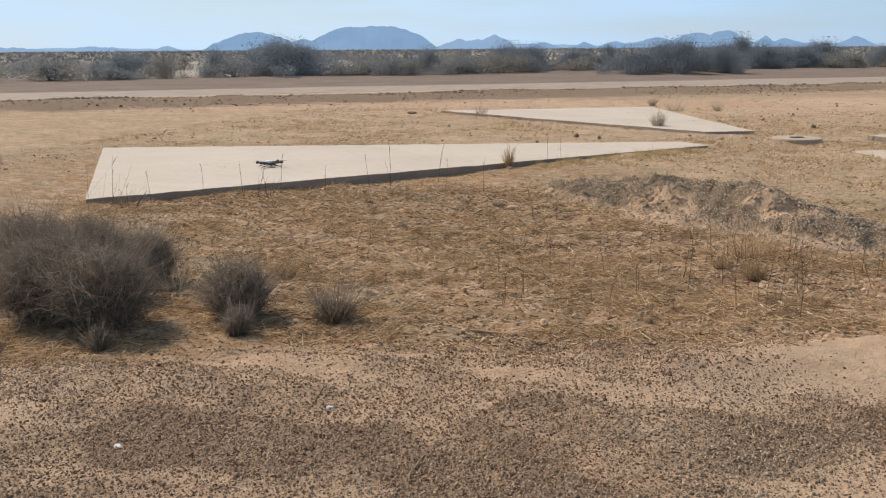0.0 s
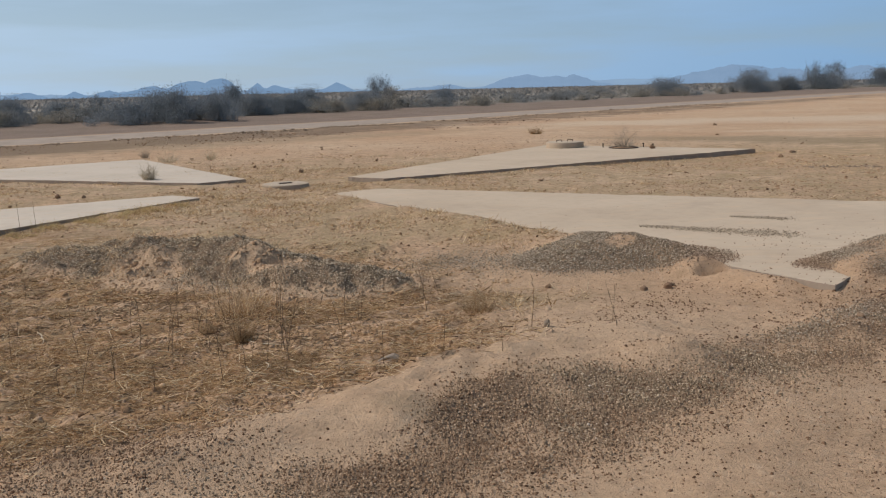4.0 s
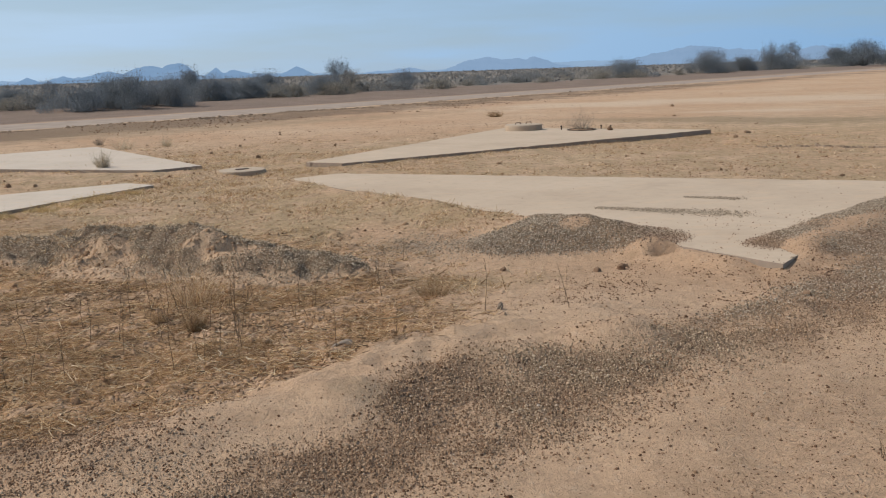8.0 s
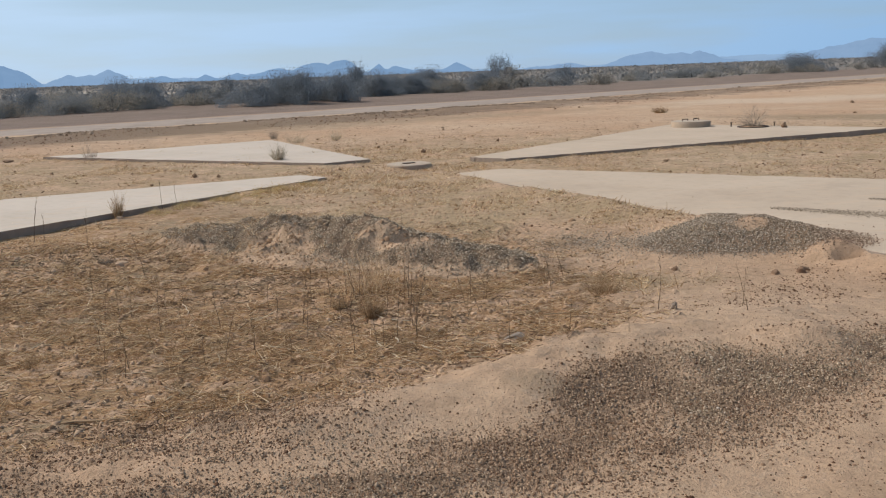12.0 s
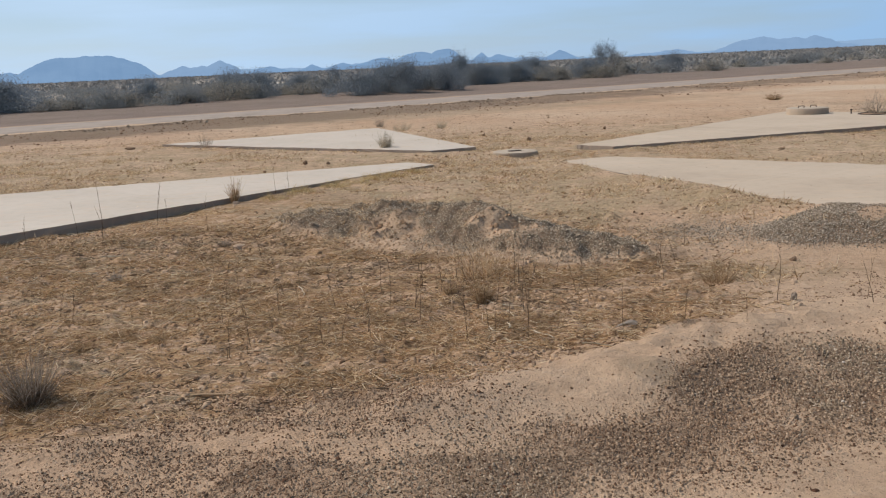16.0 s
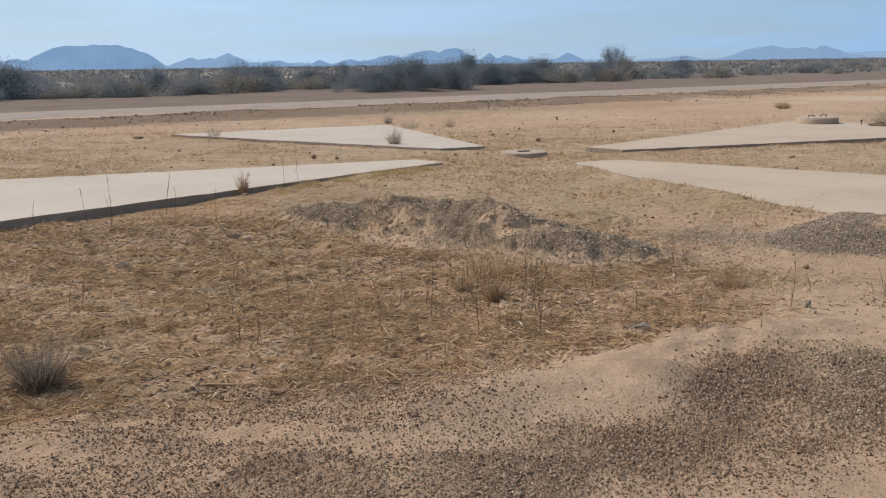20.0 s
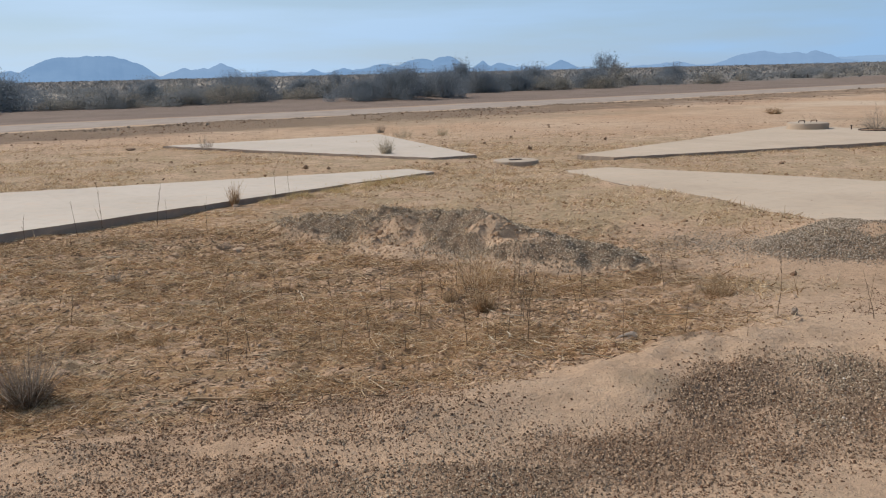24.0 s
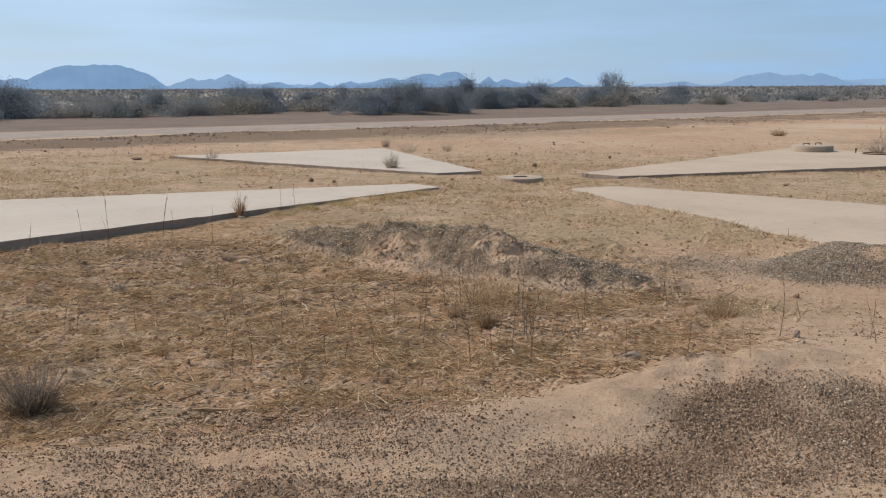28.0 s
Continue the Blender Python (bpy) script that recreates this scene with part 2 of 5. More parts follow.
def speckled(name, stops, rough=0.9, spec=0.25, scale=90.0, bump=0.3, by="island"):
    m = Mat(name, rough, spec)
    col = m.ramp(m.island() if by == "island" else m.each(), *stops)
    g = m.noise(scale, 4, 0.65)
    col = m.mix(m.math("MULTIPLY", m.span(g, 0.42, 0.7), 0.5), col, m.mix(0.6, col, (0.05, 0.04, 0.03)))
    m.colour(col)
    m.bump(g, bump, 0.004)
    return m.mat


def gravel_material(name, k, lo=0.47, hi=0.62, tone=(1.0, 1.0, 1.0)):
    """Crushed stones, brown in some stretches and grey in others; k lightens the batch."""
    m = Mat(name, 0.95, 0.04)
    isl = m.island()

    def shade(*c):
        return tuple(v * k * w for v, w in zip(c, tone))

    brown = m.ramp(isl, (0.0, shade(0.12, 0.07, 0.042)), (0.4, shade(0.22, 0.135, 0.082)), (0.8, shade(0.36, 0.24, 0.15)), (0.985, shade(0.42, 0.29, 0.185)), (1.0, (0.56, 0.43, 0.31)))
    grey = m.ramp(isl, (0.0, shade(0.13, 0.094, 0.058)), (0.4, shade(0.25, 0.185, 0.12)), (0.8, shade(0.40, 0.305, 0.205)), (0.985, shade(0.45, 0.35, 0.24)), (1.0, (0.60, 0.50, 0.40)))
    col = m.mix(m.span(m.noise(0.55, 4, 0.65), lo, hi), brown, grey)
    g = m.noise(90, 4, 0.65)
    m.colour(m.mix(m.math("MULTIPLY", m.span(g, 0.42, 0.7), 0.4), col, m.mix(0.6, col, (0.05, 0.04, 0.03))))
    m.bump(g, 0.3, 0.004)
    return m.mat


def plain(name, colour, rough=0.5, spec=0.4, metal=0.0, grain=40.0, vary=0.35):
    m = Mat(name, rough, spec, metal)
    g = m.noise(grain, 4, 0.6)
    m.colour(m.mix(m.math("MULTIPLY", m.span(g, 0.4, 0.7), vary), colour, tuple(c * 0.55 for c in colour)))
    m.bump(g, 0.1, 0.002)
    return m.mat


def leafy(name, stops, through=0.25):
    """Thin twigs or leaves: matt, a little light passes through."""
    m = Mat(name, 0.9, 0.1)
    col = m.ramp(m.island(), *stops)
    m.colour(col)
    if through:
        tr = m.node("BsdfTranslucent")
        m.link(col, tr.inputs["Color"])
        mx = m.node("MixShader", Fac=through)
        m.link(m.b.outputs["BSDF"], mx.inputs[1])
        m.link(tr.outputs["BSDF"], mx.inputs[2])
        m.link(mx.outputs["Shader"], m.t.nodes["Material Output"].inputs["Surface"])
    return m.mat


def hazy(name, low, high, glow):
    """Far mountains: the haze of many kilometres of bright air is painted as glowing blue."""
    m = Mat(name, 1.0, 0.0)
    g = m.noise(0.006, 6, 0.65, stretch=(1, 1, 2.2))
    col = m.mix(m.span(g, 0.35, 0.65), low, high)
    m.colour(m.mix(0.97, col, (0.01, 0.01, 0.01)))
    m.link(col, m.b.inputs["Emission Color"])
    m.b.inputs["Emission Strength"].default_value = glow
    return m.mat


M_GROUND = ground_material()
M_SLAB = concrete_material("weathered_concrete", (0.53, 0.402, 0.284), (0.455, 0.338, 0.233))
# grazing sunlight on the two left slabs is put into a paler colour
M_SLAB_PALE = concrete_material("bleached_concrete", (0.56, 0.455, 0.355), (0.50, 0.40, 0.305))
# slab sides: their shade is put into a darker concrete colour
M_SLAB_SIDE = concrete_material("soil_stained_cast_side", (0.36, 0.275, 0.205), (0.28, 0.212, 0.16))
M_LID = concrete_material("lid_concrete", (0.48, 0.37, 0.265), (0.38, 0.285, 0.2))
M_CLOD = speckled("soil_crumbs", ((0.0, (0.24, 0.135, 0.075)), (0.45, (0.40, 0.25, 0.145)), (1.0, (0.54, 0.365, 0.235))), 0.95, 0.03, scale=60)
M_GRAVEL = gravel_material("gravel_stones", 1.2)
M_GRAVEL_PALE = gravel_material("pale_gravel_stones", 1.16, 0.36, 0.5, (1.0, 1.02, 1.1))
M_GRAVEL_GREY = gravel_material("grey_gravel_stones", 1.26, 0.2, 0.34, (1.0, 1.0, 1.03))
M_WHITE_STONE = plain("white_stone", (0.75, 0.70, 0.62), 0.8, 0.2)
M_GRIT = speckled("brown_grit", ((0.0, (0.12, 0.062, 0.036)), (0.5, (0.24, 0.135, 0.08)), (0.9, (0.38, 0.24, 0.145)), (1.0, (0.55, 0.42, 0.30))), 0.95, 0.03)
M_PEBBLE = speckled("brown_pebbles", ((0.0, (0.10, 0.05, 0.029)), (0.6, (0.19, 0.104, 0.06)), (1.0, (0.33, 0.205, 0.122))), 0.95, 0.04)
M_SHOULDER = speckled("shoulder_clods", ((0.0, (0.19, 0.13, 0.09)), (0.6, (0.28, 0.195, 0.135)), (1.0, (0.4, 0.29, 0.2))), 0.95, 0.04, scale=20)
M_ROCK = speckled("dark_rock", ((0.0, (0.21, 0.12, 0.072)), (1.0, (0.38, 0.25, 0.16))), 0.95, 0.05, by="each", scale=30, bump=0.7)
M_STRAW = leafy("straw", ((0.0, (0.20, 0.112, 0.055)), (0.3, (0.42, 0.255, 0.125)), (0.7, (0.68, 0.475, 0.265)), (1.0, (0.86, 0.69, 0.47))), 0.4)
M_YELLOW = leafy("yellow_dry_grass", ((0.0, (0.40, 0.27, 0.11)), (0.6, (0.58, 0.42, 0.20)), (1.0, (0.72, 0.56, 0.32))), 0.4)
M_ROOT = leafy("bleached_root", ((0.0, (0.52, 0.41, 0.28)), (1.0, (0.66, 0.54, 0.39))), 0.0)
M_BUSH = leafy("dark_twigs", ((0.0, (0.17, 0.128, 0.094)), (0.6, (0.30, 0.23, 0.17)), (1.0, (0.46, 0.365, 0.275))), 0.3)
M_STONE = plain("grey_stone", (0.25, 0.19, 0.14), 0.9, 0.15, grain=45)
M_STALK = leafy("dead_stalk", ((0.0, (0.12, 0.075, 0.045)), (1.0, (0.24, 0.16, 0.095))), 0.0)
M_TUFT = leafy("dry_bunch_grass", ((0.0, (0.23, 0.14, 0.075)), (0.6, (0.41, 0.265, 0.14)), (1.0, (0.57, 0.42, 0.25))), 0.35)
M_TWIG = leafy("grey_twigs", ((0.0, (0.22, 0.17, 0.125)), (0.6, (0.38, 0.30, 0.225)), (1.0, (0.55, 0.45, 0.34))), 0.35)
M_PALE_TWIG = leafy("pale_twigs", ((0.0, (0.36, 0.275, 0.175)), (1.0, (0.66, 0.54, 0.38))), 0.45)
M_GREEN = leafy("grey_tan_leaves", ((0.0, (0.32, 0.26, 0.19)), (0.6, (0.50, 0.42, 0.31)), (1.0, (0.65, 0.56, 0.43))), 0.45)
# distance haze is put into M_SCRUB, M_TREE and M_BARK as paler grey
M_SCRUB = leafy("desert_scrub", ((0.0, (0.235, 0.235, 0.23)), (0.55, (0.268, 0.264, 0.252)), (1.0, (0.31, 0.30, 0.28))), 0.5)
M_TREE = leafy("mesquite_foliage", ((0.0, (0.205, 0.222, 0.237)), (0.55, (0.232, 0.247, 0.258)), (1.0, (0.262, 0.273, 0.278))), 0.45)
M_SCRUB_PALE = leafy("pale_scrub", ((0.0, (0.26, 0.23, 0.19)), (0.6, (0.34, 0.30, 0.245)), (1.0, (0.42, 0.37, 0.30))), 0.35)
M_SCRUB_FAR = leafy("far_desert_scrub", ((0.0, (0.19, 0.178, 0.165)), (0.55, (0.235, 0.22, 0.20)), (1.0, (0.29, 0.268, 0.238))), 0.15)
M_BARK = plain("bark", (0.22, 0.21, 0.20), 0.95, 0.1, grain=25)
M_WOOD = plain("weathered_stick", (0.42, 0.27, 0.15), 0.9, 0.15, grain=60)
M_IRON = plain("rusty_iron", (0.10, 0.065, 0.045), 0.75, 0.4, 0.5, grain=80)
M_DARK = plain("dark_grey_plastic", (0.06, 0.053, 0.046), 0.5, 0.4, grain=30, vary=0.2)
M_SILVER = plain("pale_grey_plastic", (0.68, 0.65, 0.61), 0.4, 0.5, grain=30, vary=0.15)
M_LENS = plain("black_glass", (0.01, 0.01, 0.012), 0.08, 0.6, vary=0.0)
M_ROAD = speckled("graded_road", ((0.0, (0.36, 0.275, 0.21)), (1.0, (0.36, 0.275, 0.21))), scale=1.3, bump=0.2)
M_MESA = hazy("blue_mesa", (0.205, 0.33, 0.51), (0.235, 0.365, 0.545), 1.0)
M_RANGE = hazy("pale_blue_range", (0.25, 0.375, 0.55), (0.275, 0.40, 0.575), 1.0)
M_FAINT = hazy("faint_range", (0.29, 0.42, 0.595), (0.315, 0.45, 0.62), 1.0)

# ---- terrain ----
_lat = np.random.RandomState(5).rand(257, 257)


def vnoise(x, y, s):
    """Smooth value noise in 0..1 with cells of s metres."""
    u, v = np.asarray(x, float) / s + 91.3, np.asarray(y, float) / s + 57.7
    i, j = np.floor(u).astype(int), np.floor(v).astype(int)
    a, b = u - i, v - j
    a, b = a * a * (3 - 2 * a), b * b * (3 - 2 * b)
    i, j, i1, j1 = i % 256, j % 256, (i + 1) % 256, (j + 1) % 256
    return (_lat[i, j] * (1 - a) + _lat[i1, j] * a) * (1 - b) + (_lat[i, j1] * (1 - a) + _lat[i1, j1] * a) * b


def fbm(x, y, s, n=4):
    return sum(vnoise(x + 13.1 * k, y - 7.7 * k, s / 2 ** k) / 2 ** (k + 1) for k in range(n)) / (1 - 0.5 ** n)


def step(v, a, b):
    t = np.clip((np.asarray(v, float) - a) / (b - a), 0, 1)
    return t * t * (3 - 2 * t)


def hump(x, y, cx, cy, length, width, turn, power=1.0):
    """A smooth hump, 1 in its middle, long along the bearing turn (degrees from the x axis)."""
    c, s = math.cos(radians(turn)), math.sin(radians(turn))
    u, v = (x - cx) * c + (y - cy) * s, -(x - cx) * s + (y - cy) * c
    return np.exp(-((u / length) ** 2 + (v / width) ** 2) ** power)


BERM_X = (-9.0, -3.0, -2.57, -2.08, -1.55, -1.0, -0.5, -0.1, 0.3, 0.63, 0.92, 1.15, 1.6, 2.15, 2.62, 3.4, 4.2, 6.0, 12.0)
BERM_Y = (0.6, 3.15, 3.36, 3.6, 3.79, 3.9, 4.02, 4.1, 4.3, 4.45, 4.57, 4.75, 4.95, 5.12, 5.3, 5.5, 5.7, 6.4, 9.0)
CREST_X = (-9.0, -3.0, -2.0, -1.0, -0.1, 0.63, 1.17, 1.6, 2.15, 2.6, 3.2, 12.0)
CREST_Y = (0.4, 2.85, 3.3, 3.62, 3.85, 4.15, 4.5, 4.66, 4.66, 4.52, 4.7, 8.0)
UP_X = (-9.0, -2.95, -2.45, -1.9, -1.2, -0.98, -0.84, -0.64, -0.15, 0.25, 0.67, 0.92, 1.17, 1.5, 1.95, 2.32, 2.5, 2.96, 3.63, 4.31, 5.32, 8.0, 12.0)
UP_Y = (0.0, 2.68, 2.9, 2.9, 2.92, 3.1, 3.38, 3.48, 3.6, 3.66, 3.72, 3.85, 4.3, 4.45, 4.48, 4.28, 4.32, 4.69, 5.05, 5.36, 5.76, 7.8, 10.5)
LOW_X = (-9.0, -3.0, -1.6, -0.95, -0.5, 0.0, 0.4, 0.88, 1.24, 1.69, 2.26, 2.91, 3.57, 4.06, 6.0, 12.0)
LOW_Y = (-2.0, 0.7, 1.5, 1.9, 2.2, 2.45, 2.85, 3.08, 3.21, 3.42, 3.71, 3.99, 4.15, 4.2, 4.6, 5.5)
ROAD_Y0, ROAD_SLOPE, ROAD_HALF = 37.9, 0.665, 2.45
ROAD_N = math.hypot(1, ROAD_SLOPE)
SLAB_TOP = 0.085


def road_offset(x, y):
    """Metres beyond the middle of the dirt road, square to it."""
    return (y - ROAD_Y0 - ROAD_SLOPE * x) / ROAD_N


def ridge(x, y, line, spread):
    """A heap along a broken line of (x, y, height) with sloping sides."""
    x, y = np.asarray(x, float), np.asarray(y, float)
    out = np.zeros(np.shape(x))
    xs, ys = [q[0] for q in line], [q[1] for q in line]
    box = (x > min(xs) - 1.2) & (x < max(xs) + 1.2) & (y > min(ys) - 1.2) & (y < max(ys) + 1.2)
    if not box.any():
        return out
    px, py = x[box], y[box]
    best = np.zeros(len(px))
    at = np.linspace(0, len(line) - 1, 9 * (len(line) - 1) + 1)
    for cx, cy, ch in zip(*(np.interp(at, range(len(line)), [q[k] for q in line]) for k in range(3))):
        t = np.clip(1 - np.hypot(px - cx, py - cy) / (spread + 1.5 * ch), 0, 1)
        best = np.maximum(best, ch * (0.75 * t + 0.25 * t * t * (3 - 2 * t)) * 1.04)
    out[box] = best
    return out


HEAP_A = ((-1.45, 8.95, 0.13), (-1.0, 8.75, 0.21), (-0.5, 8.45, 0.305), (0.1, 8.1, 0.30), (0.6, 7.5, 0.25), (0.98, 7.1, 0.19), (1.36, 6.95, 0.13), (1.62, 7.05, 0.06))
HEAP_B = ((2.85, 7.3, 0.09), (3.3, 7.38, 0.165), (3.7, 7.3, 0.165), (3.98, 7.05, 0.12))


def mound_a(x, y):
    h = ridge(x, y, HEAP_A, 0.30)
    some = step(h, 0.01, 0.09)
    h = np.maximum(h, 0.085 * hump(x, y, -0.42, 7.66, 0.66, 0.36, -32) + 0.075 * hump(x, y, 0.5, 7.02, 0.55, 0.32, -28))
    # a fan of slipped soil, a crumbled patch and two dug hollows with a lip of spoil
    fan = hump(x, y, -0.56, 7.82, 0.34, 0.24, 25, 1.3)
    h = h + some * (0.055 * hump(x, y, -0.46, 7.98, 0.26, 0.15, 60) + 0.05 * hump(x, y, 0.38, 7.52, 0.17, 0.12, 0) + 0.045 * hump(x, y, 0.72, 7.08, 0.26, 0.09, -22))
    h = h + fan * some * 0.11 * (vnoise(x + 0.45 * y, y * 0.3, 0.085) - 0.5)
    h = h - 0.06 * hump(x, y, -0.78, 8.6, 0.24, 0.13, -20) - some * (0.11 * hump(x, y, 0.62, 7.32, 0.13, 0.075, -25, 1.6) + 0.09 * hump(x, y, 0.88, 7.16, 0.10, 0.07, -25, 1.6))
    return h * (0.84 + 0.32 * fbm(x, y, 0.45, 3)) + (0.08 * (fbm(x, y, 0.17, 2) - 0.5) + 0.045 * (vnoise(x, y, 0.075) - 0.5)) * some


def mound_b(x, y):
    h = ridge(x, y, HEAP_B, 0.48)
    return h * (0.82 + 0.36 * fbm(x + 5, y, 0.3, 3)) + 0.045 * (fbm(x, y + 3, 0.16, 3) - 0.5) * step(h, 0.02, 0.1)


def drift_across(x, y):
    """Along and across the inner edge of the drift on the near slab."""
    return (x - 4.45) * 0.882 + (y - 6.32) * 0.472, (x - 4.45) * 0.472 - (y - 6.32) * 0.882


def drift(x, y):
    """Sand and gravel pushed over the outer end of the near slab."""
    u, s = drift_across(x, y)
    s = s + 0.12 * (fbm(x, y, 0.5, 3) - 0.5)
    body = step(u, -0.2, 0.35) * step(u, 6.5, 4.0) * step(s, -0.10, 0.16) * step(s, 1.7, 0.55)
    return body * (0.095 + 0.035 * np.exp(-((s - 0.45) / 0.17) ** 2) + 0.04 * (fbm(x, y, 0.4, 3) - 0.5))


def along(x, y, ax, ay, bx, by):
    """Distance from the line between two points."""
    t = np.clip(((x - ax) * (bx - ax) + (y - ay) * (by - ay)) / ((bx - ax) ** 2 + (by - ay) ** 2), 0, 1)
    return np.hypot(x - ax - t * (bx - ax), y - ay - t * (by - ay))


def height(x, y):
    x, y = np.asarray(x, float), np.asarray(y, float)
    r0 = np.hypot(x, y)
    near = step(r0, 60, 25)
    z = near * (0.05 * (fbm(x, y, 2.6, 3) - 0.5) + 0.022 * (fbm(x, y, 0.45, 3) - 0.5))
    crest = np.interp(x, CREST_X, CREST_Y) + 0.1 * (fbm(x, y, 0.5) - 0.5)
    d = y - crest
    z = z + near * (0.095 * step(x, 3.3, 2.5) * (0.5 + 0.5 * step(x, -0.8, 0.8)) * np.exp(-np.where(d > 0, (d / (0.36 + 0.5 * step(x, 1.0, 1.9))) ** 2, (d / 0.5) ** 2)) * (0.55 + 0.9 * vnoise(x, y, 0.9)))
    z = z + 0.06 * hump(x, y, 0.92, 4.06, 0.26, 0.21, 20) + 0.03 * hump(x, y, 2.35, 4.5, 0.2, 0.14, 0)
    wind = step(y, crest - 0.5, crest - 0.2) * step(y, crest + 0.9, crest + 0.5) * step(r0, 9, 6)
    z = z + wind * (0.05 * (fbm(x + 7, y * 1.3, 0.3, 2) - 0.5) + 0.02 * (vnoise(x, y * 1.5, 0.1) - 0.5))
    # sand blown level with the top of the near slab along one side
    z = z + 0.07 * np.exp(-(along(x, y, 1.7, 13.2, 3.45, 8.0) / 0.3) ** 2) + 0.03 * np.exp(-(along(x, y, 2.4, 10.5, 3.4, 7.6) / 0.5) ** 2)
    z = z + mound_a(x, y) + mound_b(x, y) + drift(x, y)
    z = z + 0.05 * np.exp(-(along(x, y, 3.45, 8.0, 4.2, 5.95) / 0.2) ** 2) * step(np.hypot(x - 4.4, y - 5.58), 0.08, 0.4)
    z = z - 0.022 * np.exp(-(along(x, y, -1.6, 11.9, -6.0, 7.0) / 0.5) ** 2)
    z = z + 0.045 * np.exp(-(along(x, y, 4.3, 5.5, 5.2, 6.1) / 0.16) ** 2) * step(x + y, 9.6, 10.1)
    # burrow in the sand heaped against the slab edge
    z = z + 0.075 * hump(x, y, 3.92, 6.5, 0.26, 0.17, -60, 1.4) - 0.14 * hump(x, y, 3.95, 6.44, 0.13, 0.085, -20, 1.5) + 0.03 * hump(x, y, 4.15, 6.1, 0.3, 0.14, -60)
    z = z + 0.06 * hump(x, y, 2.5, 4.36, 0.17, 0.10, 15) + 0.055 * hump(x, y, 3.88, 4.74, 0.17, 0.10, 30)
    # soil drifted against the weedy slab, hummocks under the straw
    z = z + 0.03 * np.exp(-(along(x, y, -0.3, 13.2, -2.4, 10.9) / 0.3) ** 2) + 0.03 * np.exp(-(along(x, y, 3.1, 15.0, 12.0, 17.7) / 0.3) ** 2)
    z = z + 0.05 * (fbm(x, y * 1.4, 0.42, 2) - 0.5) * step(y, 4.3, 5.0) * step(y, 9.5, 8.0) * step(x, 2.4, 1.2)
    z = z + 0.075 * (fbm(x + 3, y * 1.25, 0.13, 3) - 0.5) * step(y, 4.0, 4.6) * step(y, 9.6, 8.6) * step(x, 2.6, 1.6)
    z = z + 0.016 * (fbm(x, y, 0.14, 2) - 0.5) * step(y, 2.4, 3.0) * step(y, 7.0, 6.0)
    # crust of small lumps on the open flat
    z = z + 0.05 * (fbm(x, y, 0.38, 2) - 0.5) * step(y, 7.0, 9.0) * step(r0, 26, 18)
    z = z + 0.03 * step(y + 0.5 * np.abs(x), 8, 10) * step(np.hypot(x, y), 40, 25)
    z = z - 0.07 * hump(x, y, 10.5, 17.2, 5.0, 2.0, 17)
    o = road_offset(x, y)
    r = np.hypot(x, y)
    far = 1 + step(r, 60, 160) * 0.6
    z = z + 0.10 * step(o, -8, -3) + 0.14 * np.exp(-((o + 4.6) / 1.5) ** 2) * (vnoise(x, y, 1.3) - 0.25)
    z = z + (0.14 + 0.16 * (vnoise(x, y, 6.0) - 0.5)) * far * step(o, 3.5, 14.0)
    return z


def ground_z(x, y):
    return float(height(x, y))


NEAR_SLAB = ((1.73, 13.23), (4.40, 5.58), (8.75, 8.65), (2.58, 13.61))


def inside(x, y, quad):
    ok = np.ones(np.shape(x), bool)
    for (ax, ay), (bx, by) in zip(quad, quad[1:] + quad[:1]):
        ok &= (bx - ax) * (y - ay) - (by - ay) * (x - ax) > 0
    return ok


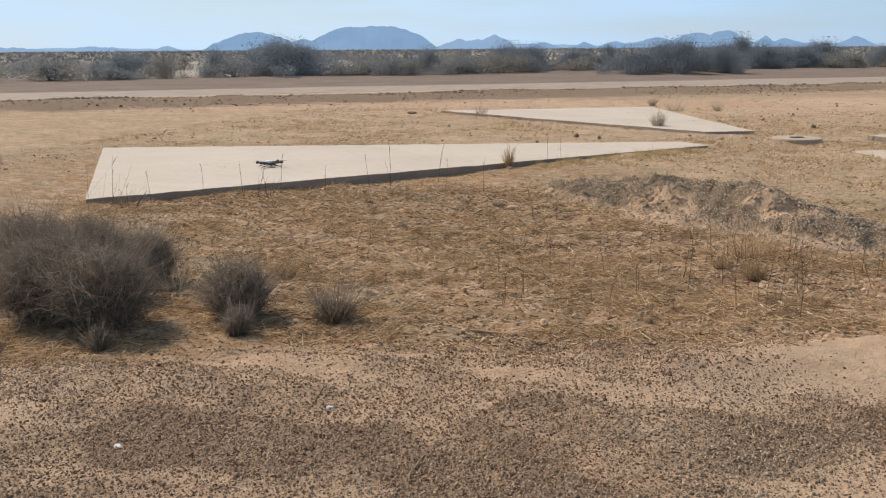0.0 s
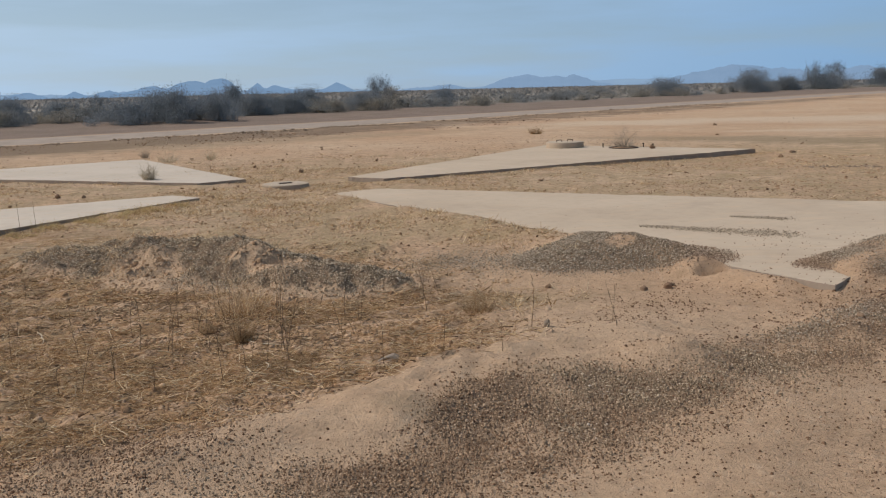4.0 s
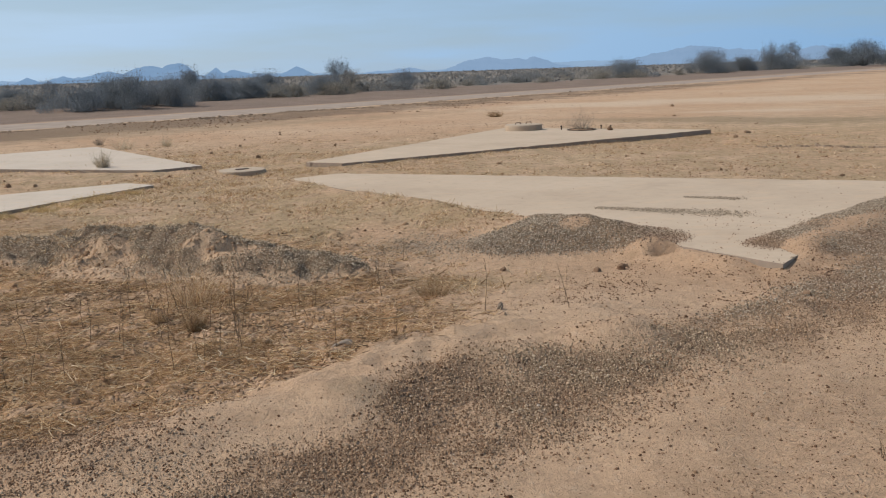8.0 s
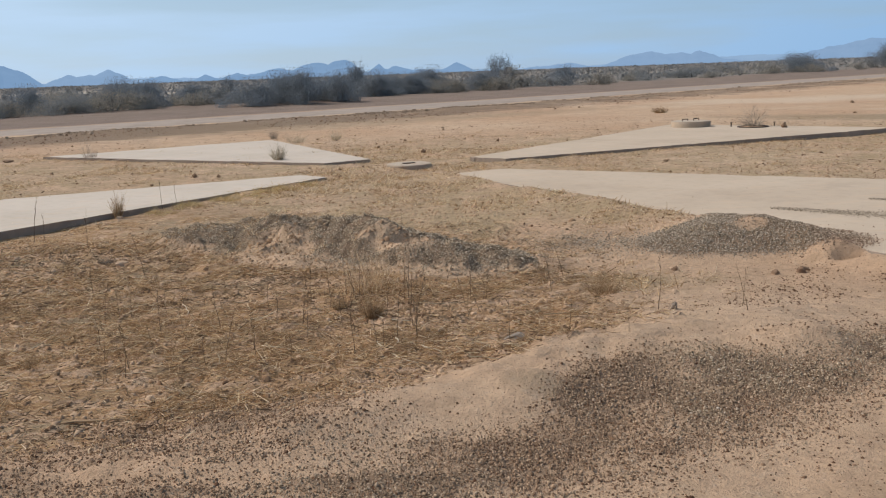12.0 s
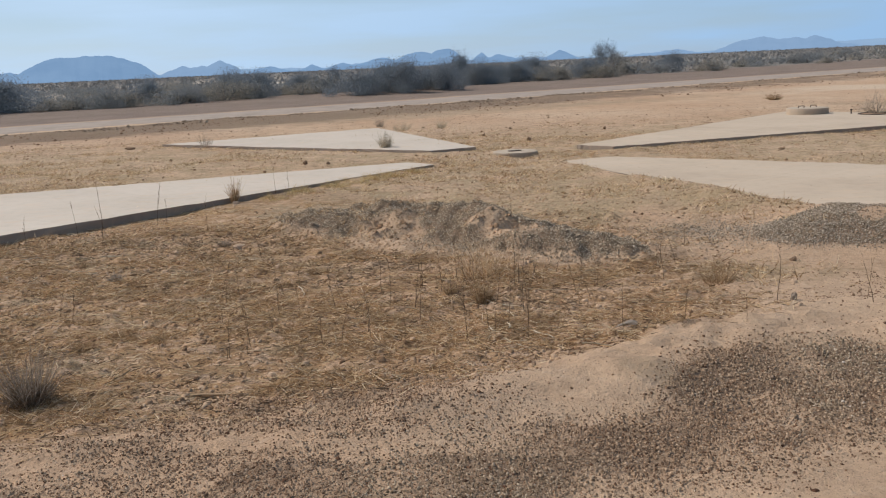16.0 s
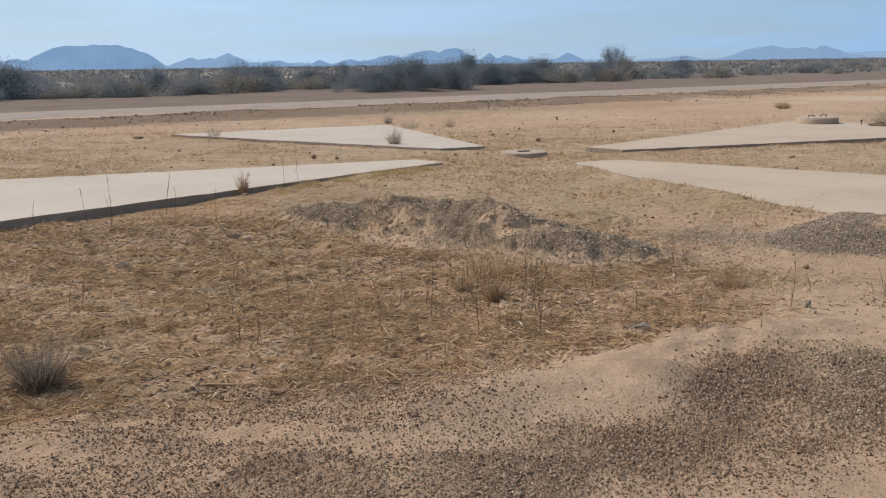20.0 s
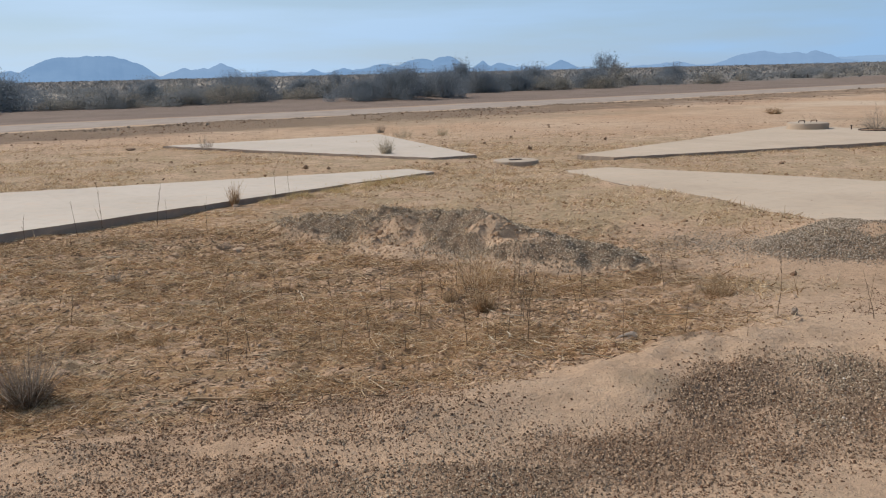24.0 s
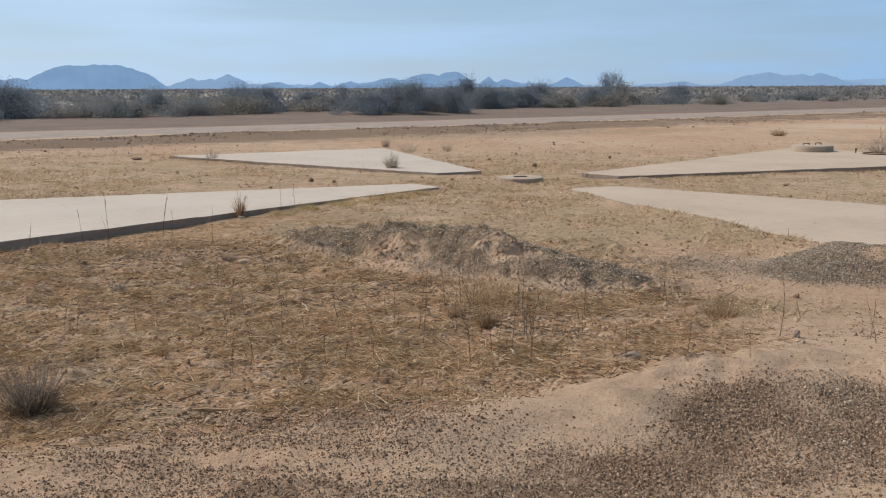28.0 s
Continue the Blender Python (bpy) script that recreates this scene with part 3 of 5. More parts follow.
def gravel_amount(x, y):
    """0..1: how thickly gravel lies."""
    up, low = np.interp(x, UP_X, UP_Y), np.interp(x, LOW_X, LOW_Y)
    w = 0.22 * (fbm(x, y, 0.8) - 0.5)
    west = step(x, 1.0, -0.6)
    band = step(y + w, up + 0.10, up - 0.16) * step(y + w, low - 0.3, low + 0.32) * (0.72 + 0.28 * step(fbm(x, y, 0.3, 3), 0.38, 0.6))
    # bare wind-blown patches and streaks in the western stretch
    band = band * (1 - 0.75 * west * step(fbm(x * 0.45 + 9, y * 1.5, 0.55), 0.64, 0.74))
    streaky = 0.8 * step(fbm(x * 0.4 + 0.15 * y, y * 2.1, 0.75), 0.43, 0.54) * step(x, 0.5, -0.4) * step(y, up + 1.15, up + 0.7) * step(y, up - 0.3, up)
    band = np.maximum(band, streaky * 0.85)
    a = step(mound_a(x, y), 0.035, 0.10)
    bare = 1.6 * hump(x, y, -0.56, 7.8, 0.42, 0.3, 25) + 0.9 * hump(x, y, 0.38, 7.5, 0.24, 0.16, -30) + 1.0 * hump(x, y, 0.74, 7.2, 0.34, 0.17, -25) + 0.9 * (fbm(x, y, 0.3, 3) - 0.5)
    front = -0.58 * (x + 1.45) - 0.81 * (y - 8.95)
    bare = bare + 0.55 * step(front, 0.22, 0.6) + 0.5 * (fbm(x + 2, y, 0.12, 2) - 0.5)
    a = a * (1 - 0.85 * step(bare, 0.36, 0.78))
    b = step(mound_b(x, y), 0.015, 0.06) * (1 - 0.75 * step(hump(x, y, 3.48, 7.3, 0.17, 0.16, 0) + 0.8 * (fbm(x, y, 0.2, 3) - 0.5), 0.4, 0.7))
    tail = 0.7 * hump(x, y, 2.15, 7.8, 0.6, 0.3, 0) + 0.6 * hump(x, y, 2.6, 7.35, 0.45, 0.3, 0)
    u, s = drift_across(x, y)
    sand = np.exp(-((s - 0.48) / 0.14) ** 2) * step(u, 2.6, 1.4) + 0.35 * step(fbm(x, y, 0.6), 0.52, 0.66)
    end = step(drift(x, y), 0.02, 0.07) * (1 - 0.9 * np.clip(sand, 0, 1))
    corner = 0.9 * hump(x, y, 5.4, 5.15, 1.6, 0.55, 30)
    foot = 0.55 * hump(x, y, -2.0, 11.28, 0.5, 0.12, 48) * step(fbm(x, y, 0.25), 0.4, 0.55)
    return np.clip(np.maximum.reduce([band, a, b, tail, end, corner, foot]), 0, 1)


def straw_amount(x, y):
    yb = np.interp(x, BERM_X, BERM_Y)
    s = step(y + 0.3 * (fbm(x, y, 0.5) - 0.5), yb - 0.28, yb + 0.22) * step(y + np.clip(x, -3, 2) * 1.1, 11.2, 7.6) * step(x - 0.12 * (y - 5) + 0.8 * (fbm(x, y, 0.8) - 0.5), 2.5, 0.7) * step(x, -12, -6)
    return s * (1 - step(mound_a(x, y), 0.02, 0.07))


# ---- building helpers ----
def part(name, bm, material, parent=None, label="", smooth=False):
    """Links a bmesh as one mesh object under a thing or a part."""
    me = bpy.data.meshes.new(name)
    bm.to_mesh(me)
    bm.free()
    me.materials.append(material)
    if smooth:
        me.polygons.foreach_set("use_smooth", [True] * len(me.polygons))
    ob = new(name, me)
    ob.parent = parent
    if label:
        ob["label"] = label
    return ob


def thing(name, m, label, category, group="", kind=""):
    ob = new(name)
    ob.empty_display_size = 0.1
    ob.matrix_world = m
    return tagged(ob, label, category, group, kind)


def box(bm, size, m=Matrix(), bevel=0.0):
    made = bmesh.ops.create_cube(bm, size=1.0, matrix=m @ Matrix.Diagonal((*size, 1)))
    if bevel:
        edges = {e for v in made["verts"] for e in v.link_edges}
        bmesh.ops.bevel(bm, geom=list(edges), offset=bevel, segments=2, affect="EDGES", profile=0.6)


def rod(bm, a, b, r1, r2=None, sides=8, caps=True):
    a, b = Vector(a), Vector(b)
    d = b - a
    m = Matrix.Translation((a + b) / 2) @ d.to_track_quat("Z", "Y").to_matrix().to_4x4()
    bmesh.ops.create_cone(bm, cap_ends=caps, segments=sides, radius1=r1, radius2=r1 if r2 is None else r2, depth=d.length, matrix=m)


def lathe(bm, profile, sides=40):
    """Turns a list of (radius, z) about the z axis."""
    rings = []
    for r, z in profile:
        if r < 1e-6:
            rings.append([bm.verts.new((0, 0, z))])
        else:
            rings.append([bm.verts.new((r * math.cos(2 * math.pi * i / sides), r * math.sin(2 * math.pi * i / sides), z)) for i in range(sides)])
    for p, q in zip(rings, rings[1:]):
        for i in range(sides):
            j = (i + 1) % sides
            if len(p) == 1:
                bm.faces.new((p[0], q[i], q[j]))
            elif len(q) == 1:
                bm.faces.new((p[i], q[0], p[j]))
            else:
                bm.faces.new((p[i], q[i], q[j], p[j]))
    bmesh.ops.recalc_face_normals(bm, faces=bm.faces[:])


def tube(bm, pts, radii, sides=5):
    """One closed tube along the points."""
    rings = []
    for k, (p, r) in enumerate(zip(pts, radii)):
        way = (pts[min(k + 1, len(pts) - 1)] - pts[max(k - 1, 0)]).normalized()
        q = way.to_track_quat("Z", "Y").to_matrix()
        rings.append([bm.verts.new(p + q @ Vector((r * math.cos(2 * math.pi * i / sides), r * math.sin(2 * math.pi * i / sides), 0))) for i in range(sides)])
    for a, b in zip(rings, rings[1:]):
        for i in range(sides):
            bm.faces.new((a[i], a[(i + 1) % sides], b[(i + 1) % sides], b[i]))
    bm.faces.new(rings[0][::-1])
    bm.faces.new(rings[-1])


def strips(roots, ways, lengths, widths, bend, segs, rng, flat=0.0):
    """Vertices and faces of thin tapering blades: arrays of roots (n,3), directions (n,3), lengths, root widths; bend is the droop."""
    n = len(roots)
    side = np.cross(ways, rng.normal(size=(n, 3)) * (1 - 0.6 * flat) + np.array([0, 0, flat]))
    side /= np.linalg.norm(side, axis=1)[:, None] + 1e-9
    verts = np.zeros((n, segs + 1, 2, 3))
    sway = rng.normal(size=(n, 3)) * bend
    sway[:, 2] -= np.abs(bend) * 0.8
    for k in range(segs + 1):
        s = k / segs
        mid = roots + ways * (lengths * s)[:, None] + sway * (lengths * s * s)[:, None]
        w = (widths * (1 - 0.75 * s) * 0.5)[:, None] * side
        verts[:, k, 0], verts[:, k, 1] = mid - w, mid + w
    base = np.arange(n)[:, None] * (segs + 1) * 2
    k = np.arange(segs)[None, :] * 2
    q = base + k
    faces = np.stack([q, q + 1, q + 3, q + 2], axis=-1).reshape(-1, 4)
    return verts.reshape(-1, 3), faces


def blade_mesh(name, verts, faces, material):
    me = bpy.data.meshes.new(name)
    me.vertices.add(len(verts))
    me.vertices.foreach_set("co", np.ascontiguousarray(verts, dtype=np.float32).ravel())
    n, k = faces.shape
    me.loops.add(n * k)
    me.loops.foreach_set("vertex_index", faces.astype(np.int32).ravel())
    me.polygons.add(n)
    me.polygons.foreach_set("loop_start", np.arange(0, n * k, k, dtype=np.int32))
    me.materials.append(material)
    me.update(calc_edges=True)
    me.validate()
    return me


def unit(v):
    return v / (np.linalg.norm(v, axis=1)[:, None] + 1e-9)


# ---- ground, road, mountains ----
def axis(points):
    out = []
    for a, b, s in points:
        out.append(np.arange(a, b, s))
    return np.concatenate(out)


def grow(start, stop, first, ratio=1.16):
    out, s, v = [], first, start
    while v < stop:
        v += s
        s *= ratio
        out.append(min(v, stop))
    return np.array(out)


def clearing(x, y):
    """Open pale sand between the scrub beyond the road, mostly to the west."""
    west = step(np.degrees(np.arctan2(x, y)), 9, -6)
    return step(road_offset(x, y), 17, 22) * step(fbm(x + 31, y * 0.8, 30, 3), 0.66 - 0.11 * west, 0.72 - 0.10 * west) * step(np.hypot(x, y), 260, 130)


def build_ground():
    xs = axis([(-14, -5, 0.2), (-5, -3.2, 0.06), (-3.2, 5.2, 0.03), (5.2, 7.2, 0.05), (7.2, 18, 0.2)])
    xs = np.concatenate([-grow(14, 4400, 0.3)[::-1], xs, grow(17.8, 4400, 0.3)])
    ys = axis([(0, 1.5, 0.2), (1.5, 8.7, 0.03), (8.7, 9.6, 0.05), (9.6, 30, 0.16), (30, 80, 0.5)])
    ys = np.concatenate([-grow(0.2, 4400, 0.4)[::-1], ys, grow(79.5, 4400, 0.8)])
    X, Y = np.meshgrid(xs, ys)
    x, y = X.ravel(), Y.ravel()
    verts = np.stack([x, y, height(x, y)], 1)
    w, h = len(xs), len(ys)
    i = (np.arange(h - 1)[:, None] * w + np.arange(w - 1)[None, :]).ravel()
    me = blade_mesh("ground", verts, np.stack([i, i + 1, i + w + 1, i + w], 1), M_GROUND)
    me.polygons.foreach_set("use_smooth", [True] * len(me.polygons))
    o, r = road_offset(x, y), np.hypot(x, y)
    masks = {
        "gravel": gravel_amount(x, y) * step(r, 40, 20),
        "straw": straw_amount(x, y),
        "ochre": step(y, 7, 9.5) * step(y, 26, 17) * 0.62 + 0.25 * hump(x, y, 1.0, 9.2, 1.6, 1.2, 0) + 0.55 * hump(x, y, 2.2, 6.3, 1.0, 0.5, 0),
        "clods": step(o, -8.5, -5.5) * step(o, -2.5, -3.4) * (0.75 + 0.25 * step(x, 15, -5)),
        "bank": step(o, 2.2, 3.6),
        "pale": 0.8 * hump(x, y, 23, 33, 15, 5, -20) + 0.5 * hump(x, y, 19, 24, 6, 2, -30),
        "olive": 0.6 * hump(x, y, 0.95, 4.04, 0.24, 0.18, 20, 1.5) + 0.75 * hump(x, y, -0.2, 2.45, 1.3, 0.22, 14) + hump(x, y, 14.6, 21.3, 6, 1.5, -48) + 0.7 * hump(x, y, 2, 30, 14, 2.5, 25),
        "far": step(o, 14, 19),
        "clearing": clearing(x, y),
        "grey_litter": np.clip(step(x, 0.0, -1.6) + 0.5 * step(y, 6.6, 7.6) * step(x, 1.0, -0.5), 0, 1),
        "cracks": step(x - 0.9 * (y - 2.6), 1.2, 2.2) * step(y, 4.2, 3.2),
    }
    for key, val in masks.items():
        a = me.attributes.new(key, "FLOAT", "POINT")
        a.data.foreach_set("value", val.astype(np.float32))
    return tagged(new("ground", me), "tan desert ground of sand, straw litter and gravel", "ground", kind="structure")


build_ground()


def build_road():
    s = np.concatenate([-grow(70, 900, 1.5)[::-1], np.arange(-70, 120, 0.8), grow(120, 2200, 1.5)])
    across = np.linspace(-ROAD_HALF, ROAD_HALF, 9)
    S, A = np.meshgrid(s, across)
    edge = 0.35 * (fbm(S.ravel(), A.ravel() * 0 + 3, 4.0) - 0.5).reshape(S.shape) * (np.abs(A) > ROAD_HALF - 0.1)
    A = A + edge
    x = (S / ROAD_N - A * ROAD_SLOPE / ROAD_N).ravel()
    y = (ROAD_Y0 + S * ROAD_SLOPE / ROAD_N + A / ROAD_N).ravel()
    z = height(x, y) + 0.035 - 0.05 * (np.abs(A.ravel()) / ROAD_HALF) ** 6
    w, h = len(s), len(across)
    i = (np.arange(h - 1)[:, None] * w + np.arange(w - 1)[None, :]).ravel()
    me = blade_mesh("road", np.stack([x, y, z], 1), np.stack([i, i + 1, i + w + 1, i + w], 1), M_ROAD)
    me.polygons.foreach_set("use_smooth", [True] * len(me.polygons))
    tagged(new("road", me), "pale graded dirt road crossing the desert", "road", kind="structure")


build_road()


def build_range(name, radius, peaks, material, label, rough):
    """peaks: bearing, elevation in degrees, half width in degrees, sharpness."""
    b = np.linspace(-75, 75, 1500)
    e = np.zeros_like(b) - 0.05
    for mid, top, half, sharp in peaks:
        e = np.maximum(e, top * (1 - np.clip(np.abs(b - mid) / half, 0, 1) ** sharp))
    n = fbm(b, b * 0 + radius * 0.01, 0.9, 3) - 0.5 + 0.9 * (np.abs(fbm(b + 40, b * 0 + radius * 0.02, 0.45, 4) - 0.5) - 0.12)
    e = e + rough * n * step(e, 0.0, 0.25)
    rows = (-0.004, 0.45, 0.8, 1.0)
    verts = []
    for k, f in enumerate(rows):
        rr = radius + 260 * f
        zz = np.where(f < 0, -30.0, 1.5 + rr * np.tan(np.radians(np.maximum(e, 0))) * f)
        wob = 90 * (fbm(b * 3, b * 0 + k, 1.0, 3) - 0.5) * (0 < f < 1)
        verts.append(np.stack([(rr + wob) * np.sin(np.radians(b)), (rr + wob) * np.cos(np.radians(b)), zz], 1))
    w = len(b)
    i = (np.arange(len(rows) - 1)[:, None] * w + np.arange(w - 1)[None, :]).ravel()
    me = blade_mesh(name, np.concatenate(verts), np.stack([i, i + 1, i + w + 1, i + w], 1), material)
    me.polygons.foreach_set("use_smooth", [True] * len(me.polygons))
    tagged(new(name, me), label, "mountains", kind="structure")


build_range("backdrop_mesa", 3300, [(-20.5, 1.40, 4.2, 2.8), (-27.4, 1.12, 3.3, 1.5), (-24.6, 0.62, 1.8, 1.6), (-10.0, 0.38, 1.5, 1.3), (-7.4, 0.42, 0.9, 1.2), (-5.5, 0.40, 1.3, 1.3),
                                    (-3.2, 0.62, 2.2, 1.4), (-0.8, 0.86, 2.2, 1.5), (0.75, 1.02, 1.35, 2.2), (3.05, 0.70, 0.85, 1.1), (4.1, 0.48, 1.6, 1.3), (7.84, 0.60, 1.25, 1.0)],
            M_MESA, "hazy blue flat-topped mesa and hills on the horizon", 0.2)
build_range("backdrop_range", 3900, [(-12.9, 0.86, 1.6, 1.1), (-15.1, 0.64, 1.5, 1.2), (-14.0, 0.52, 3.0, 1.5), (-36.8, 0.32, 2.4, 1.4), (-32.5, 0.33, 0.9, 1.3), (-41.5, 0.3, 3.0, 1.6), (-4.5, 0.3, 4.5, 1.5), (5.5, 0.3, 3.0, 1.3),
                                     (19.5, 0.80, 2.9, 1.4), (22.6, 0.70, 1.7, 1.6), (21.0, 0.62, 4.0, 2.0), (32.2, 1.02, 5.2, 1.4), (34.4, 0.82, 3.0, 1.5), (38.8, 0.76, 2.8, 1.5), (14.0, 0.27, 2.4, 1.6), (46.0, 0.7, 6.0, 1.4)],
            M_RANGE, "mountain range painted pale haze-blue far across the desert", 0.24)
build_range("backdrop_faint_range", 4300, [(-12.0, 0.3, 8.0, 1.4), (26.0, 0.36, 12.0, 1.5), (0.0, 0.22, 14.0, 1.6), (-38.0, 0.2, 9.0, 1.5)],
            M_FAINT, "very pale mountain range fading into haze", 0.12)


# ---- concrete slabs of the ground target ----
def slab(corners, label, material=M_SLAB):
    """One arm of the concrete cross: a flat slab with worn edges. Corners run round it, top view."""
    mid = [sum(c[k] for c in corners) / 4 for k in (0, 1)]
    bm = bmesh.new()
    low = [bm.verts.new((x - mid[0], y - mid[1], -0.30)) for x, y in corners]
    top = [bm.verts.new((x - mid[0], y - mid[1], 0.0)) for x, y in corners]
    bm.faces.new(top)
    bm.faces.new(low[::-1])
    for i in range(4):
        j = (i + 1) % 4
        bm.faces.new((low[i], low[j], top[j], top[i]))
    bmesh.ops.recalc_face_normals(bm, faces=bm.faces[:])
    rim = [e for e in bm.edges if all(v.co.z > -0.01 for v in e.verts)]
    bmesh.ops.subdivide_edges(bm, edges=rim, cuts=50)
    rng = random.Random(len(label))
    rim = [e for e in bm.edges if all(v.co.z > -0.01 for v in e.verts)]
    for v in {v for e in rim for v in e.verts}:
        v.co.x += rng.uniform(-0.006, 0.006)
        v.co.y += rng.uniform(-0.006, 0.006)
        v.co.z -= max(0.0, rng.gauss(0.0, 0.004))
    bmesh.ops.triangulate(bm, faces=[f for f in bm.faces if len(f.verts) > 4])
    bm.normal_update()
    # top faces plain, side faces in the colour darkened for shade
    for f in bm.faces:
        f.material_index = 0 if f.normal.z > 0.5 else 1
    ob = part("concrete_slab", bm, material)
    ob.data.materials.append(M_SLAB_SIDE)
    ob.location = (mid[0], mid[1], SLAB_TOP)
    return tagged(ob, label, "concrete slab", "arms of the concrete cross")


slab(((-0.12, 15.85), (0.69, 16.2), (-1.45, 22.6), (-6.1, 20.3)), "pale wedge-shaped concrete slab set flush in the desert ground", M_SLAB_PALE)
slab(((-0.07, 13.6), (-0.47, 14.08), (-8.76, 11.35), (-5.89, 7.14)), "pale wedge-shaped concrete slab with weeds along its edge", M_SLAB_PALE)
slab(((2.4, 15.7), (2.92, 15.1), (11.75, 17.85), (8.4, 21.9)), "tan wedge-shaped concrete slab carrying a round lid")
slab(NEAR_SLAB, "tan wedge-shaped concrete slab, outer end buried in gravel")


def round_lid(x, y, z, radius, thick, label, handles):
    ob = thing("manhole_lid", pose(x, y, z, 0, 0, 20), label, "manhole lid")
    bm = bmesh.new()
    lathe(bm, [(0, -0.05), (radius, -0.05), (radius, thick * 0.75), (radius * 0.985, thick * 0.82), (radius * 0.985, thick * 0.95), (radius * 0.95, thick), (radius * 0.3, thick), (0, thick)], 48)
    part("disc", bm, M_LID, ob, smooth=False)
    if handles:
        for sx in (-0.38, 0.38):
            bm = bmesh.new()
            p = [(radius * sx - 0.08, 0, thick - 0.01), (radius * sx - 0.08, 0, thick + 0.045), (radius * sx + 0.08, 0, thick + 0.045), (radius * sx + 0.08, 0, thick - 0.01)]
            for a, b in zip(p, p[1:]):
                rod(bm, a, b, 0.009, sides=6)
            part("handle", bm, M_IRON, ob, "rusty iron lifting loop")
    else:
        bm = bmesh.new()
        box(bm, (radius * 0.55, 0.09, 0.02), pose(0, 0, thick + 0.004), 0.006)
        part("plate", bm, M_IRON, ob, "small dark survey plate")
    return ob


round_lid(1.27, 15.0, ground_z(1.27, 15.0) - 0.01, 0.375, 0.06, "low round concrete cap at the centre of the cross", False)
round_lid(8.45, 20.8, SLAB_TOP, 0.455, 0.135, "thick round concrete lid with iron loops on a slab", True)

# cut opening in the far slab with bolts round it
patch = thing("access_opening", pose(9.5, 19.75, SLAB_TOP, 0, 0, -40), "round dirt-filled opening in the slab with iron bolts", "access opening")
bm = bmesh.new()
lathe(bm, [(0.30, 0.004), (0.30, 0.02), (0.335, 0.024), (0.345, 0.004)], 32)
part("rim", bm, M_IRON, patch)
bm = bmesh.new()
lathe(bm, [(0.30, 0.006), (0.2, 0.016), (0, 0.022)], 24)
part("dirt_fill", bm, M_ROCK, patch, "dark dirt filling the opening")
for bx, by in ((-0.52, 0.10), (0.38, 0.36), (0.66, 0.12)):
    bm = bmesh.new()
    rod(bm, (bx, by, -0.01), (bx, by, 0.10), 0.013, sides=8)
    rod(bm, (bx, by, 0.075), (bx, by, 0.095), 0.024, sides=6)
    part("bolt", bm, M_IRON, patch)


# ---- drone ----
def build_drone(x, y, turn):
    d = thing("quadcopter_drone", pose(x, y, SLAB_TOP, 0, 0, turn) @ Matrix.Scale(0.88, 4), "small dark grey folding quadcopter standing on the concrete slab", "drone")
    bm = bmesh.new()
    box(bm, (0.16, 0.075, 0.042), pose(0, 0, 0.046), 0.016)
    box(bm, (0.07, 0.055, 0.028), pose(0.07, 0, 0.05), 0.012)
    part("body", bm, M_DARK, d)
    bm = bmesh.new()
    box(bm, (0.125, 0.062, 0.024), pose(-0.012, 0, 0.071), 0.010)
    part("shell", bm, M_SILVER, d, "pale grey top shell")
    bm = bmesh.new()
    box(bm, (0.03, 0.035, 0.03), pose(0.1, 0, 0.034), 0.008)
    gim = part("gimbal", bm, M_DARK, d)
    bm = bmesh.new()
    rod(bm, (0.112, 0, 0.034), (0.124, 0, 0.034), 0.011, sides=16)
    part("lens", bm, M_LENS, gim)
    for fx, fy, lift in ((1, 1, 0.066), (1, -1, 0.066), (-1, 1, 0.052), (-1, -1, 0.052)):
        hub = Vector((0.11 * fx, 0.145 * fy, lift))
        bm = bmesh.new()
        tube(bm, [Vector((0.055 * fx, 0.025 * fy, 0.05)), (Vector((0.055 * fx, 0.025 * fy, 0.05)) + hub) / 2, hub], [0.015, 0.013, 0.012], 10)
        arm = part("arm", bm, M_DARK, d)
        bm = bmesh.new()
        lathe(bm, [(0, -0.014), (0.019, -0.014), (0.023, -0.006), (0.023, 0.018), (0.015, 0.024), (0, 0.024)], 16)
        motor = part("motor", bm, M_DARK, arm)
        motor.location = hub
        bm = bmesh.new()
        for s in (1, -1):
            box(bm, (0.07, 0.012, 0.0016), pose(hub.x, hub.y, hub.z + 0.024, 0, 0, 20 + 35 * fx * fy) @ pose(0.034 * s, 0, 0, 7 * s))
        part("propeller", bm, M_DARK, arm)
        bm = bmesh.new()
        tube(bm, [Vector((0.05 * fx, 0.03 * fy, 0.03)), Vector((0.08 * fx, 0.10 * fy, 0.014)), Vector((0.095 * fx, 0.135 * fy, 0.003))], [0.006, 0.005, 0.004], 8)
        part("leg", bm, M_DARK, d)
    return d


build_drone(-5.27, 9.85, -50)


# ---- rocks and clods ----
def rock_mesh(seed, flat):
    bm = bmesh.new()
    bmesh.ops.create_icosphere(bm, subdivisions=2, radius=0.5)
    for v in bm.verts:
        n = noise.fractal(v.co * 2.4 + Vector((seed * 7.1, 0, 0)), 1.0, 2.0, 3)
        c = noise.cell(v.co * 1.7 + Vector((seed * 3.3, 0, 0)))
        v.co *= 1 + 0.34 * n + 0.26 * c
        v.co.z = max(v.co.z, -0.28) * flat
    me = bpy.data.meshes.new("rock")
    bm.to_mesh(me)
    bm.free()
    me.materials.append(M_ROCK)
    return me


ROCKS = [rock_mesh(s, f) for s, f in ((1, 0.8), (2, 0.55), (3, 1.0), (4, 0.35))]


